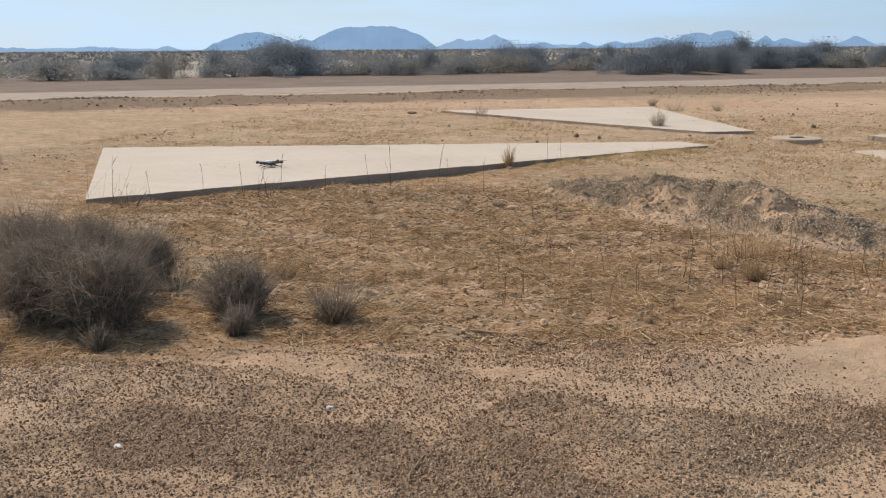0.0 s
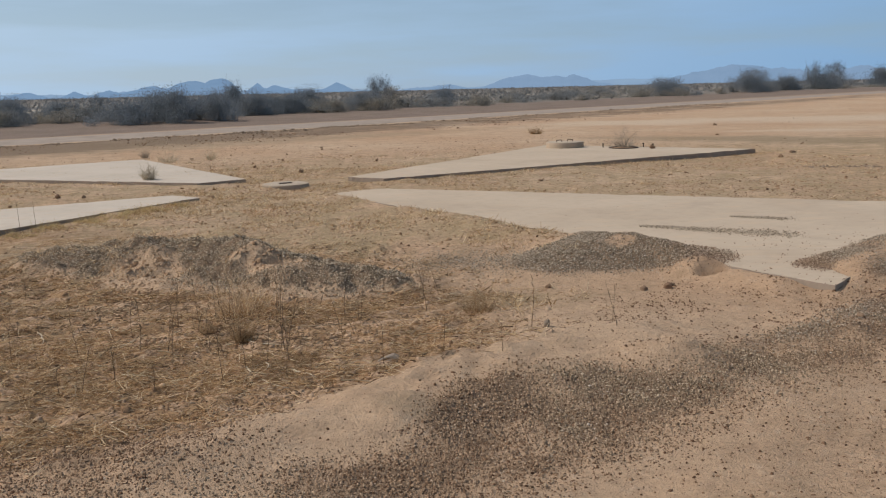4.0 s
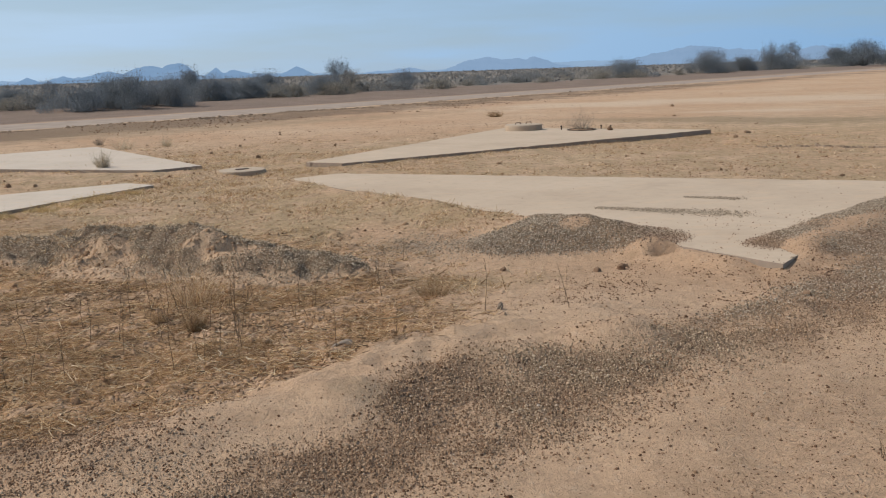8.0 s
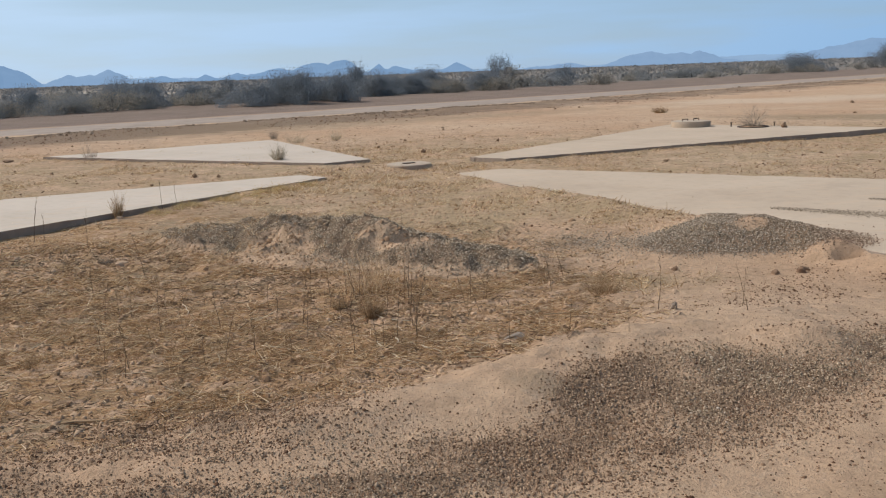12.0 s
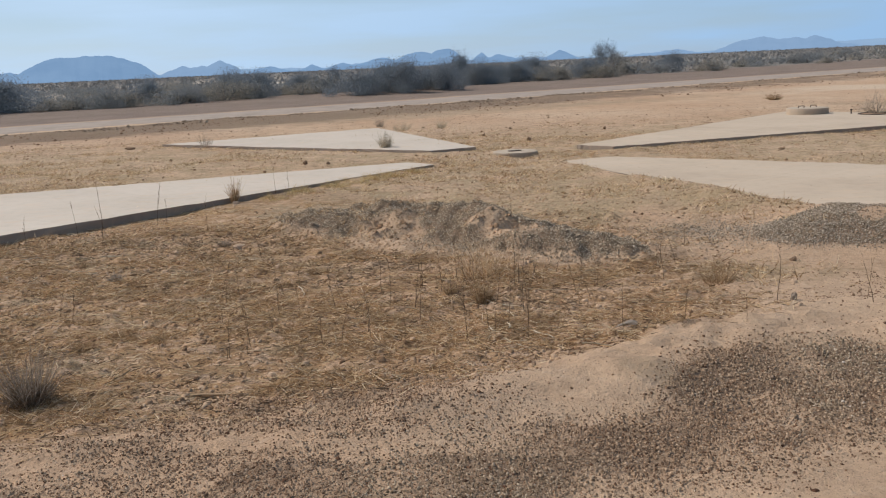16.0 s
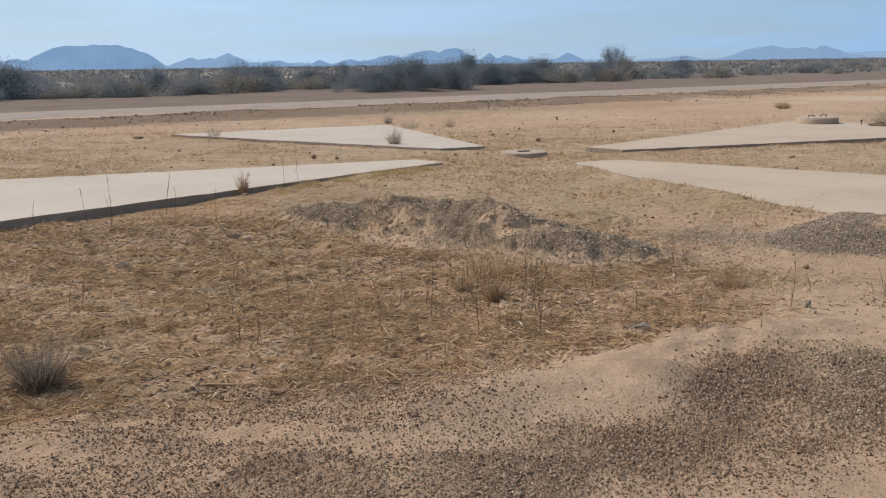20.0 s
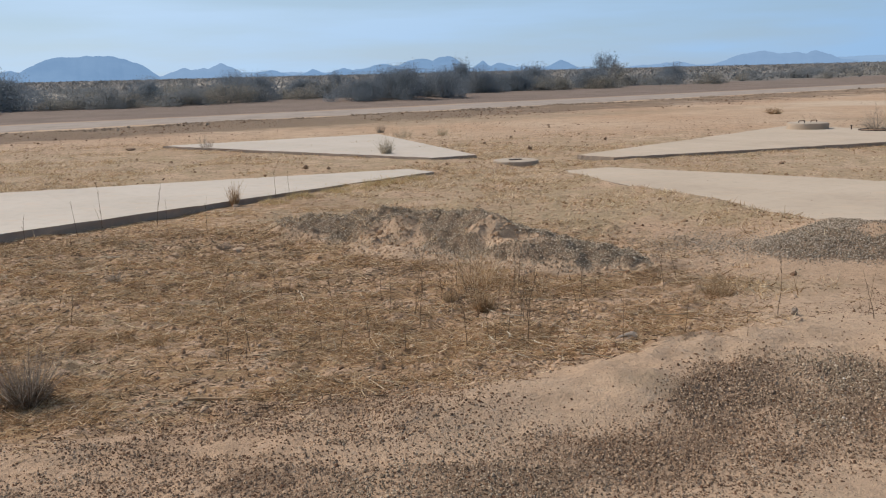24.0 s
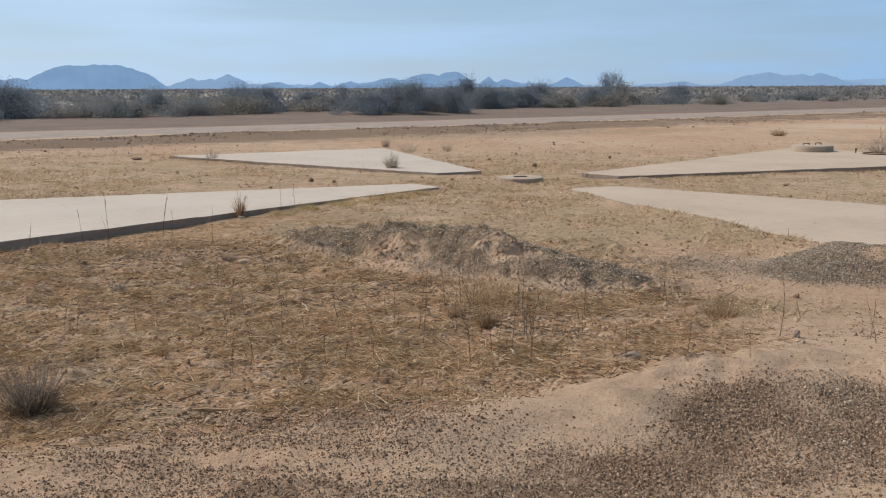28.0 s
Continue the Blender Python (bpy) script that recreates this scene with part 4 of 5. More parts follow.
def rock(x, y, size, which, label, turn=0.0, z=None):
    ob = new("rock", ROCKS[which])
    base = ground_z(x, y) if z is None else z
    ob.matrix_world = pose(x, y, base + 0.2 * size * (0.8, 0.55, 1.0, 0.35)[which], 0, 0, turn) @ Matrix.Diagonal((size, size * 0.8, size, 1))
    return tagged(ob, label, "rock", "loose rocks")


for rx, ry, rs, rk, tip, text in ((1.05, 5.1, 0.15, 1, 0.6, "flat dark grey stone lying among straw"), (2.10, 5.32, 0.062, 2, 1.2, "pointed grey stone on the sandy rise")):
    ob = rock(rx, ry, rs, rk, text, rx * 40)
    ob.data = ob.data.copy()
    ob.data.materials[0] = M_STONE
    ob.matrix_world = ob.matrix_world @ Matrix.Diagonal((1, 0.8, tip, 1))
for rx, ry, rs, rk in ((3.25, 6.27, 0.085, 0), (3.46, 6.28, 0.10, 0), (3.52, 6.33, 0.06, 2), (2.6, 6.6, 0.07, 2), (1.42, 7.0, 0.05, 0), (4.15, 5.0, 0.07, 1)):
    rock(rx, ry, rs * 0.7, rk, "dark brown clod on pale sand", rx * 200)
for rx, ry, rs, rk in ((2.99, 24.35, 0.08, 0), (3.05, 20.7, 0.06, 1), (3.63, 19.76, 0.1, 2), (1.63, 21.38, 0.06, 1), (1.7, 20.99, 0.08, 0), (1.0, 20.31, 0.05, 1), (0.98, 19.12, 0.08, 2), (0.61, 19.0, 0.07, 1),
                       (1.77, 17.52, 0.11, 0), (-0.33, 22.42, 0.06, 1), (0.96, 16.3, 0.04, 2), (-0.37, 15.47, 0.06, 1), (0.14, 15.06, 0.05, 0), (0.1, 13.9, 0.09, 1), (-1.79, 14.77, 0.07, 0), (-3.82, 17.51, 0.07, 1),
                       (-2.19, 14.99, 0.11, 2), (-4.93, 16.82, 0.07, 0), (-5.7, 16.25, 0.06, 1), (-2.2, 8.74, 0.03, 2), (3.1, 25.3, 0.11, 1), (5.3, 14.0, 0.09, 1), (12.5, 17.6, 0.17, 1), (11.7, 16.85, 0.12, 0),
                       (14.5, 24.0, 0.13, 1), (18.0, 30.0, 0.15, 0), (8.58, 9.93, 0.09, 1), (7.95, 11.11, 0.06, 0), (-6.7, 20.0, 0.24, 3)):
    rock(rx, ry, rs * 0.9, rk, "brown rock lying on the bare desert floor", rx * 130)
rock(9.95, 19.2, 0.14, 2, "brown clod lying on the concrete slab", 10, SLAB_TOP)
for rx, ry, rs, text in ((-1.86, 8.15, 0.12, "rounded pale tan stone half sunk in straw"), (-2.45, 10.8, 0.08, "small pale stone beside a grass tuft")):
    ob = rock(rx, ry, rs, 1, text, rx * 70)
    ob.data = ob.data.copy()
    ob.data.materials[0] = M_CLOD
for rx, ry in ((-1.56, 2.98), (-2.20, 2.44)):
    ob = rock(rx, ry, 0.032, 1, "small white stone among gravel", rx * 90)
    ob.data = ob.data.copy()
    ob.data.materials[0] = M_WHITE_STONE


# ---- gravel and pebbles ----
# a chip of stone: broad foot, smaller broken top
CHIP = (np.array([[0.5, 0, -0.3], [0, 0.5, -0.3], [-0.5, 0, -0.3], [0, -0.5, -0.3], [0.3, 0.05, 0.3], [-0.02, 0.3, 0.34], [-0.3, -0.04, 0.3], [0.03, -0.3, 0.26]]),
        np.array([[0, 1, 4], [1, 5, 4], [1, 2, 5], [2, 6, 5], [2, 3, 6], [3, 7, 6], [3, 0, 7], [0, 4, 7], [4, 5, 6], [4, 6, 7]]))


def scatter_stones(name, pts, sizes, material, label, seed, sink=0.16, solid=None):
    rng = np.random.RandomState(seed)
    v, f = solid or CHIP
    n, k = len(pts), len(v)
    shape = np.stack([rng.uniform(0.75, 1.35, n), rng.uniform(0.6, 1.1, n), rng.uniform(0.45, 0.85, n)], 1)
    jit = 1 + rng.uniform(-0.25, 0.25, (n, k, 1))
    p = v[None] * jit * shape[:, None, :] * sizes[:, None, None] * 1.1
    a, t = rng.uniform(0, 2 * np.pi, n), rng.normal(0, 0.3, n)
    y2 = p[..., 1] * np.cos(t)[:, None] - p[..., 2] * np.sin(t)[:, None]
    z2 = p[..., 1] * np.sin(t)[:, None] + p[..., 2] * np.cos(t)[:, None]
    x3 = p[..., 0] * np.cos(a)[:, None] - y2 * np.sin(a)[:, None]
    y3 = p[..., 0] * np.sin(a)[:, None] + y2 * np.cos(a)[:, None]
    out = np.stack([x3, y3, z2 + (sizes * sink)[:, None]], -1) + pts[:, None, :]
    faces = (np.arange(n)[:, None, None] * k + f[None]).reshape(-1, 3)
    me = blade_mesh(name, out.reshape(-1, 3), faces, material)
    return tagged(new(name, me), label, "gravel", kind="stuff")


def sample(x0, x1, y0, y1, per_m2, amount, seed):
    rng = np.random.RandomState(seed)
    n = int((x1 - x0) * (y1 - y0) * per_m2)
    x, y = rng.uniform(x0, x1, n), rng.uniform(y0, y1, n)
    keep = rng.rand(n) < amount(x, y)
    return x[keep], y[keep], rng


def resting(x, y):
    z = height(x, y)
    on = inside(x, y, NEAR_SLAB)
    return np.where(on, np.maximum(z, SLAB_TOP), z)


def gravel_field():
    x, y, rng = sample(-4.2, 9.2, 1.6, 11.4, 11200, lambda x, y: gravel_amount(x, y) ** 1.2 * (0.75 + 0.25 * step(mound_a(x, y) + mound_b(x, y), 0.03, 0.08)) * (np.hypot(x, y) < 12), 11)
    size = np.clip(rng.lognormal(math.log(0.0084), 0.26, len(x)), 0.005, 0.018) * (1 - 0.08 * step(x, 1.5, -0.5)) * (1 + 0.15 * step(y, 5.6, 6.4))
    # heaped two or three deep where they lie thick
    pts = np.stack([x, y, resting(x, y) + 0.016 * rng.rand(len(x)) ** 2 * gravel_amount(x, y)], 1)
    gx, gy, grng = sample(-4.2, 3.0, 1.7, 4.6, 2600, lambda x, y: gravel_amount(x, y), 31)
    scatter_stones("grit", np.stack([gx, gy, height(gx, gy)], 1), np.clip(grng.lognormal(math.log(0.0072), 0.25, len(gx)), 0.004, 0.013), M_GRIT, "fine brown grit between the gravel stones", 32)
    light = rng.rand(len(x)) < step(x + 0.35 * (y - 5), 1.9, 3.6) * step(y, 4.2, 5.4)
    heap = ~light & (mound_a(x, y) > 0.03)
    bank = ~light & ~heap
    scatter_stones("gravel", pts[bank], size[bank], M_GRAVEL, "brown crushed gravel spread in a long bank", 12)
    scatter_stones("gravel", pts[heap], size[heap], M_GRAVEL_GREY, "grey crushed gravel in a low heap", 28)
    scatter_stones("gravel", pts[light], size[light], M_GRAVEL_PALE, "paler crushed gravel heaped round the slab end", 29)

    def thin(x, y):
        edge, up = np.interp(x, BERM_X, BERM_Y), np.interp(x, UP_X, UP_Y)
        patchy = step(fbm(x, y, 0.42), 0.36, 0.62)
        crest = step(y, edge + 0.05, edge - 0.12) * step(y, up - 0.1, up + 0.12)
        west = step(x, 1.0, -0.4)
        a = 0.10 + 0.5 * step(x - 0.5 * y, -0.9, 0.3) * (0.3 + 0.9 * patchy)
        a = a + 0.6 * west * crest * (0.2 + 1.1 * step(fbm(x * 0.6, y * 1.7, 0.5), 0.4, 0.6))
        # a row washed against the straw, and the fringes of the gravel bank
        a = a + 1.0 * np.exp(-((y - edge - 0.14 + 0.12 * (fbm(x, y, 0.4) - 0.5)) / 0.13) ** 2) * step(x, 2.6, 1.8)
        a = a + 0.65 * np.exp(-((y - up - 0.06) / 0.12) ** 2) + 0.5 * step(gravel_amount(x, y), 0.02, 0.3) * step(y, 5.8, 5.2)
        a = a * (1 - 0.75 * crest * step(x, 0.2, 1.0) * step(np.abs(y - up - 0.06), 0.1, 0.3))
        a = a * (0.4 + 0.9 * patchy) * (1 - 0.4 * step(x - 0.9 * y, -2.0, -0.8) * step(y, 5.2, 4.2))
        on = inside(x, y, NEAR_SLAB)
        a = np.where(on, 0.05 * step(y, 9.3, 6.5) + 0.0015, a)
        return a * np.where(y > 7.5, 0.3, 1.0) + np.where(on, 0, 0.45 * np.exp(-(along(x, y, 1.9, 12.6, 3.1, 8.4) / 0.28) ** 2) * step(fbm(x, y, 0.5), 0.35, 0.6))

    x, y, rng = sample(-4.5, 8.5, 1.6, 13.0, 1250, thin, 13)
    size = np.clip(rng.lognormal(math.log(0.0078), 0.36, len(x)), 0.004, 0.022) * (1 + 0.3 * step(x - 0.5 * y, -0.6, 0.8) * step(y, 4.3, 5.4))
    scatter_stones("scattered_pebbles", np.stack([x, y, resting(x, y)], 1), size, M_PEBBLE, "dark brown pebbles strewn over pale sand", 14)
    # long thin rows left on the slab
    xs, ys = [], []
    for (ax, ay), (bx, by), n, w in (((4.45, 8.65), (5.45, 7.62), 2600, 0.085), ((5.63, 8.9), (6.06, 8.5), 700, 0.05)):
        t = rng.rand(n)
        xs.append(ax + (bx - ax) * t + rng.normal(0, w, n) * (0.35 + t))
        ys.append(ay + (by - ay) * t + rng.normal(0, w, n) * (0.35 + t))
    x, y = np.concatenate(xs), np.concatenate(ys)
    size = np.clip(rng.lognormal(math.log(0.0115), 0.3, len(x)), 0.006, 0.03)
    scatter_stones("gravel_rows", np.stack([x, y, np.full(len(x), SLAB_TOP)], 1), size, M_GRAVEL_PALE, "two thin rows of gravel left on the slab", 15)

    # crumbs of soil among the straw and out on the flat
    x, y, rng = sample(-5.0, 2.8, 3.9, 9.6, 800, lambda x, y: straw_amount(x, y) * (0.3 + 0.7 * step(fbm(x, y * 1.4, 0.5), 0.4, 0.6)), 24)
    size = np.clip(rng.lognormal(math.log(0.019), 0.42, len(x)), 0.008, 0.055)
    scatter_stones("soil_crumbs", np.stack([x, y, height(x, y)], 1), size, M_CLOD, "pale crumbs of dry soil among the straw", 25, 0.05)
    x, y, rng = sample(-1.6, 1.8, 6.6, 9.2, 1500, lambda x, y: step(mound_a(x, y), 0.02, 0.08) * step(gravel_amount(x, y), 0.75, 0.3), 34)
    size = np.clip(rng.lognormal(math.log(0.017), 0.4, len(x)), 0.007, 0.05)
    scatter_stones("soil_crumbs", np.stack([x, y, height(x, y)], 1), size, M_CLOD, "crumbs of dry soil slipped down the heap", 35, 0.05)
    x, y, rng = sample(-10, 13, 8.0, 26, 90, lambda x, y: step(fbm(x, y, 0.9), 0.42, 0.62) * step(y, 27, 16), 26)
    keep = ~inside(x, y, NEAR_SLAB)
    x, y = x[keep], y[keep]
    size = np.clip(rng.lognormal(math.log(0.026), 0.4, len(x)), 0.01, 0.07)
    scatter_stones("flat_crumbs", np.stack([x, y, height(x, y)], 1), size, M_CLOD, "dry crumbs of crusted soil on the flat", 27, 0.02)

    # rubble along the road shoulder and over the flat
    def rubble(x, y):
        o = road_offset(x, y)
        return step(o, -8.8, -5.8) * step(o, -2.8, -3.6) * step(fbm(x, y, 2.5), 0.42, 0.62) + 0.01

    x, y, rng = sample(-10, 15, 8.0, 28, 26, lambda x, y: 0.2 + 0.8 * step(fbm(x, y, 1.6), 0.4, 0.65), 18)
    keep = ~inside(x, y, NEAR_SLAB)
    x, y = x[keep], y[keep]
    size = np.clip(rng.lognormal(math.log(0.012), 0.55, len(x)), 0.005, 0.055)
    scatter_stones("desert_pebbles", np.stack([x, y, height(x, y)], 1), size, M_PEBBLE, "small brown stones strewn over the desert flat", 19)
    t = rng.rand(260)
    x, y = 10.3 + 1.9 * t + rng.normal(0, 0.05, 260), 14.15 - 1.6 * t + rng.normal(0, 0.05, 260)
    scatter_stones("clod_row", np.stack([x, y, height(x, y)], 1), np.clip(rng.lognormal(math.log(0.03), 0.5, 260), 0.01, 0.09), M_SHOULDER, "thin broken row of brown clods on the flat", 36)
    x, y, rng = sample(-32, 34, 12.5, 58, 20, rubble, 16)
    size = np.clip(rng.lognormal(math.log(0.03), 0.45, len(x)), 0.015, 0.11)
    # ragged windrow of clods that the grader left along the near edge of the road
    t = rng.uniform(-45, 40, 11000)
    keep = rng.rand(len(t)) < (0.15 + 0.85 * step(fbm(t, t * 0 + 8, 1.6, 3), 0.4, 0.62)) * (0.35 + 0.65 * step(t, 14, 2))
    t = t[keep]
    off = -3.15 - 0.9 * rng.rand(len(t)) ** 1.5 + 0.5 * (fbm(t, t * 0, 5.0) - 0.5)
    wx, wy = (t - off * ROAD_SLOPE) / ROAD_N, ROAD_Y0 + (t * ROAD_SLOPE + off) / ROAD_N
    ws = np.clip(rng.lognormal(math.log(0.048), 0.5, len(t)), 0.02, 0.18)
    scatter_stones("windrow_clods", np.stack([wx, wy, height(wx, wy)], 1), ws, M_SHOULDER, "ragged windrow of brown clods along the dirt road", 18, 0.1)
    scatter_stones("shoulder_rubble", np.stack([x, y, height(x, y)], 1), size, M_PEBBLE, "dark clods and stones along the road shoulder", 17)


gravel_field()


# ---- straw litter and dead plants ----
def straw_field():
    x, y, rng = sample(-6.5, 3.2, 2.8, 10.5, 4300, lambda x, y: straw_amount(x, y) * (0.08 + 0.92 * step(fbm(x * 0.6, y * 1.5, 0.34, 3), 0.42, 0.56)) * np.where(y > 7.5, 0.5, 1.0), 21)
    n = len(x)
    a = rng.uniform(0, 2 * np.pi, n)
    tilt = np.abs(rng.normal(0.0, 0.22, n))
    way = unit(np.stack([np.cos(a), np.sin(a) * 0.8, tilt], 1))
    length = rng.uniform(0.025, 0.085, n) + 0.10 * rng.rand(n) ** 10
    v, f = strips(np.stack([x, y, height(x, y) + rng.uniform(0.001, 0.012, n)], 1), way, length, rng.uniform(0.0022, 0.0058, n), 0.14, 1, rng, 0.7)
    tagged(new("straw_litter", blade_mesh("straw_litter", v, f, M_STRAW)), "tangled mat of dry straw covering the soil", "dry grass", kind="stuff")

    # dark bits of broken stem lying flat
    x, y, rng = sample(-5.5, 2.6, 3.6, 9.2, 780, lambda x, y: straw_amount(x, y) * (0.35 + 0.65 * step(fbm(x * 0.6 + 8, y * 1.5, 0.4, 3), 0.4, 0.58)), 29)
    n = len(x)
    a = rng.uniform(0, 2 * np.pi, n)
    way = unit(np.stack([np.cos(a), np.sin(a) * 0.7, np.abs(rng.normal(0.0, 0.2, n))], 1))
    v, f = strips(np.stack([x, y, height(x, y) + rng.uniform(0.002, 0.014, n)], 1), way, rng.uniform(0.02, 0.075, n), rng.uniform(0.0035, 0.0075, n), 0.12, 1, rng, 0.5)
    tagged(new("stem_litter", blade_mesh("stem_litter", v, f, M_STALK)), "dark broken bits of stem among the straw", "dry grass", kind="stuff")

    # low mats of matted blades
    cx, cy, rng = sample(-6.0, 2.6, 3.2, 9.0, 75, lambda x, y: straw_amount(x, y) * step(fbm(x * 0.6, y * 1.5, 0.34, 3), 0.42, 0.58), 23)
    k = 30
    x, y = np.repeat(cx, k) + rng.normal(0, 0.035, len(cx) * k), np.repeat(cy, k) + rng.normal(0, 0.025, len(cx) * k)
    n = len(x)
    a = rng.uniform(0, 2 * np.pi, n)
    way = unit(np.stack([np.cos(a), np.sin(a), rng.uniform(0.15, 1.1, n)], 1))
    v, f = strips(np.stack([x, y, height(x, y)], 1), way, rng.uniform(0.025, 0.07, n), rng.uniform(0.002, 0.005, n), 0.35, 2, rng)
    tagged(new("matted_grass", blade_mesh("matted_grass", v, f, M_TUFT)), "low brown mats of matted dead grass", "dry grass", kind="stuff")

    def far(x, y):
        foot = np.exp(-(along(x, y, 3.5, 15.1, 12.2, 17.8) / 0.22) ** 2) + np.exp(-(along(x, y, -0.3, 13.1, -5.6, 7.0) / 0.25) ** 2) + 0.6 * np.exp(-(along(x, y, -0.3, 15.9, -6.0, 20.1) / 0.2) ** 2)
        foot = foot + 0.8 * hump(x, y, 2.2, 6.3, 0.8, 0.4, 0) * step(fbm(x, y, 0.4), 0.4, 0.6)
        return np.clip(0.75 * (1 - 0.85 * step(x, 2.5, 5.5)) * step(y, 7.0, 9.0) * step(y, 25, 14) * step(fbm(x, y, 1.1), 0.44, 0.6) + foot * (0.2 + 0.8 * step(fbm(x, y, 0.9), 0.4, 0.6)), 0, 1)

    cx, cy, rng = sample(-10, 13, 5.6, 24, 85, far, 22)
    keep = ~inside(cx, cy, NEAR_SLAB) & (straw_amount(cx, cy) < 0.5)
    cx, cy = cx[keep], cy[keep]
    k = 14
    x, y = np.repeat(cx, k) + rng.normal(0, 0.07, len(cx) * k), np.repeat(cy, k) + rng.normal(0, 0.04, len(cx) * k)
    n = len(x)
    a = rng.uniform(0, 2 * np.pi, n)
    way = unit(np.stack([np.cos(a), np.sin(a), rng.uniform(0.2, 1.2, n)], 1))
    v, f = strips(np.stack([x, y, height(x, y)], 1), way, rng.uniform(0.02, 0.08, n), rng.uniform(0.004, 0.010, n), 0.3, 1, rng, 0.8)
    tagged(new("short_dry_grass", blade_mesh("short_dry_grass", v, f, M_STRAW)), "thin yellow stubble of dead grass", "dry grass", kind="stuff")


    # a strip of yellow grass along the tip of the weedy slab
    cx, cy, rng = sample(-2.6, 0.4, 10.6, 13.6, 130, lambda x, y: np.exp(-(along(x, y, -0.35, 12.9, -2.0, 11.1) / 0.16) ** 2) * step(fbm(x, y, 0.5), 0.35, 0.55), 37)
    k = 26
    x, y = np.repeat(cx, k) + rng.normal(0, 0.05, len(cx) * k), np.repeat(cy, k) + rng.normal(0, 0.04, len(cx) * k)
    n = len(x)
    a = rng.uniform(0, 2 * np.pi, n)
    way = unit(np.stack([np.cos(a), np.sin(a), rng.uniform(0.5, 2.0, n)], 1))
    v, f = strips(np.stack([x, y, height(x, y)], 1), way, rng.uniform(0.04, 0.11, n), rng.uniform(0.003, 0.007, n), 0.3, 2, rng)
    tagged(new("yellow_grass", blade_mesh("yellow_grass", v, f, M_YELLOW)), "strip of short yellow dry grass beside the slab tip", "dry grass", kind="stuff")


straw_field()


def tuft(name, x, y, h, w, n, material, label, category, lean=0.5, droop=0.25, width=0.004, seed=1, z=None, fill=0.0, inner=None, heart=0.36):
    """A clump of blades or twigs from one root, fanned out, with an inner tangle."""
    rng = np.random.RandomState(seed)
    a = rng.uniform(0, 2 * np.pi, n)
    r = np.sqrt(rng.rand(n))
    root = np.stack([np.cos(a) * r * w * 0.22, np.sin(a) * r * w * 0.22, np.zeros(n)], 1)
    way = unit(np.stack([np.cos(a) * r * lean + rng.normal(0, 0.14, n), np.sin(a) * r * lean + rng.normal(0, 0.14, n), np.ones(n)], 1))
    length = h * rng.uniform(0.45, 1.08, n) * (1 - 0.25 * r)
    v, f = strips(root, way, length, rng.uniform(0.6, 1.3, n) * width, droop, 3, rng)
    base = ground_z(x, y) if z is None else z
    top = thing(name, pose(x, y, base - 0.005), label, category)
    ob = tagged(new("foliage", blade_mesh("foliage", v, f, material)), kind="stuff")
    ob.parent = top
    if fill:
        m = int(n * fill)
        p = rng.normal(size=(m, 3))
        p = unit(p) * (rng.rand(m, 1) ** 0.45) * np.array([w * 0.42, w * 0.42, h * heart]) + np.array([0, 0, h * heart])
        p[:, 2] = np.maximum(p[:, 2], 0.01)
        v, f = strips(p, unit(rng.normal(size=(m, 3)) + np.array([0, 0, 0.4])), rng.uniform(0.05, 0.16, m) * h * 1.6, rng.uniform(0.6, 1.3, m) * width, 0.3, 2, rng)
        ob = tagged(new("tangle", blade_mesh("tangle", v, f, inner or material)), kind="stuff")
        ob.parent = top
    return top


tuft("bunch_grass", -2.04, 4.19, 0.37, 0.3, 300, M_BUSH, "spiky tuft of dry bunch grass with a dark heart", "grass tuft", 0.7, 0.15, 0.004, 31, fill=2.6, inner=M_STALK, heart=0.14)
tuft("dry_bush", -2.60, 4.12, 0.44, 0.42, 900, M_BUSH, "dense dark grey dried bush", "dry bush", 0.75, 0.2, 0.005, 32, fill=3.0)
tuft("dry_bush", -2.43, 3.80, 0.24, 0.16, 400, M_BUSH, "small upright dark dried bush", "dry bush", 0.5, 0.15, 0.004, 33, fill=2.0)
for bx, by, bh, bw, bs in ((-3.22, 3.74, 0.62, 0.6, 34), (-3.62, 3.85, 0.66, 0.72, 35), (-3.66, 4.3, 0.66, 0.5, 36), (-4.15, 4.3, 0.72, 0.75, 37), (-3.6, 4.75, 0.45, 0.4, 38), (-3.75, 3.25, 0.34, 0.42, 39), (-4.6, 3.7, 0.55, 0.8, 40)):
    tuft("dry_bush", bx, by, bh, bw, 900, M_BUSH, "large dense dark grey dried bush in a thicket", "dry bush", 0.62, 0.3, 0.0042, bs, fill=8.0)
tuft("dead_weed", -5.3, 7.02, 0.34, 0.4, 26, M_STALK, "branching dead weed at the slab corner", "weed", 0.9, 0.3, 0.006, 61)
tuft("dead_weed", -4.35, 7.95, 0.3, 0.3, 16, M_STALK, "branching dead weed at the slab edge", "weed", 0.7, 0.2, 0.005, 62)
tuft("bunch_grass", -2.75, 5.05, 0.18, 0.2, 220, M_TUFT, "small tan tuft of dry grass", "grass tuft", 0.9, 0.2, 0.0035, 63, fill=0.6)
tuft("dry_bush", -3.0, 3.42, 0.2, 0.14, 260, M_BUSH, "small upright dark dried bush", "dry bush", 0.5, 0.15, 0.004, 41, fill=1.5)
tuft("dead_weed", -3.32, 4.62, 0.42, 0.4, 110, M_PALE_TWIG, "pale bare twigs of a dead weed", "weed", 0.9, 0.3, 0.004, 42)
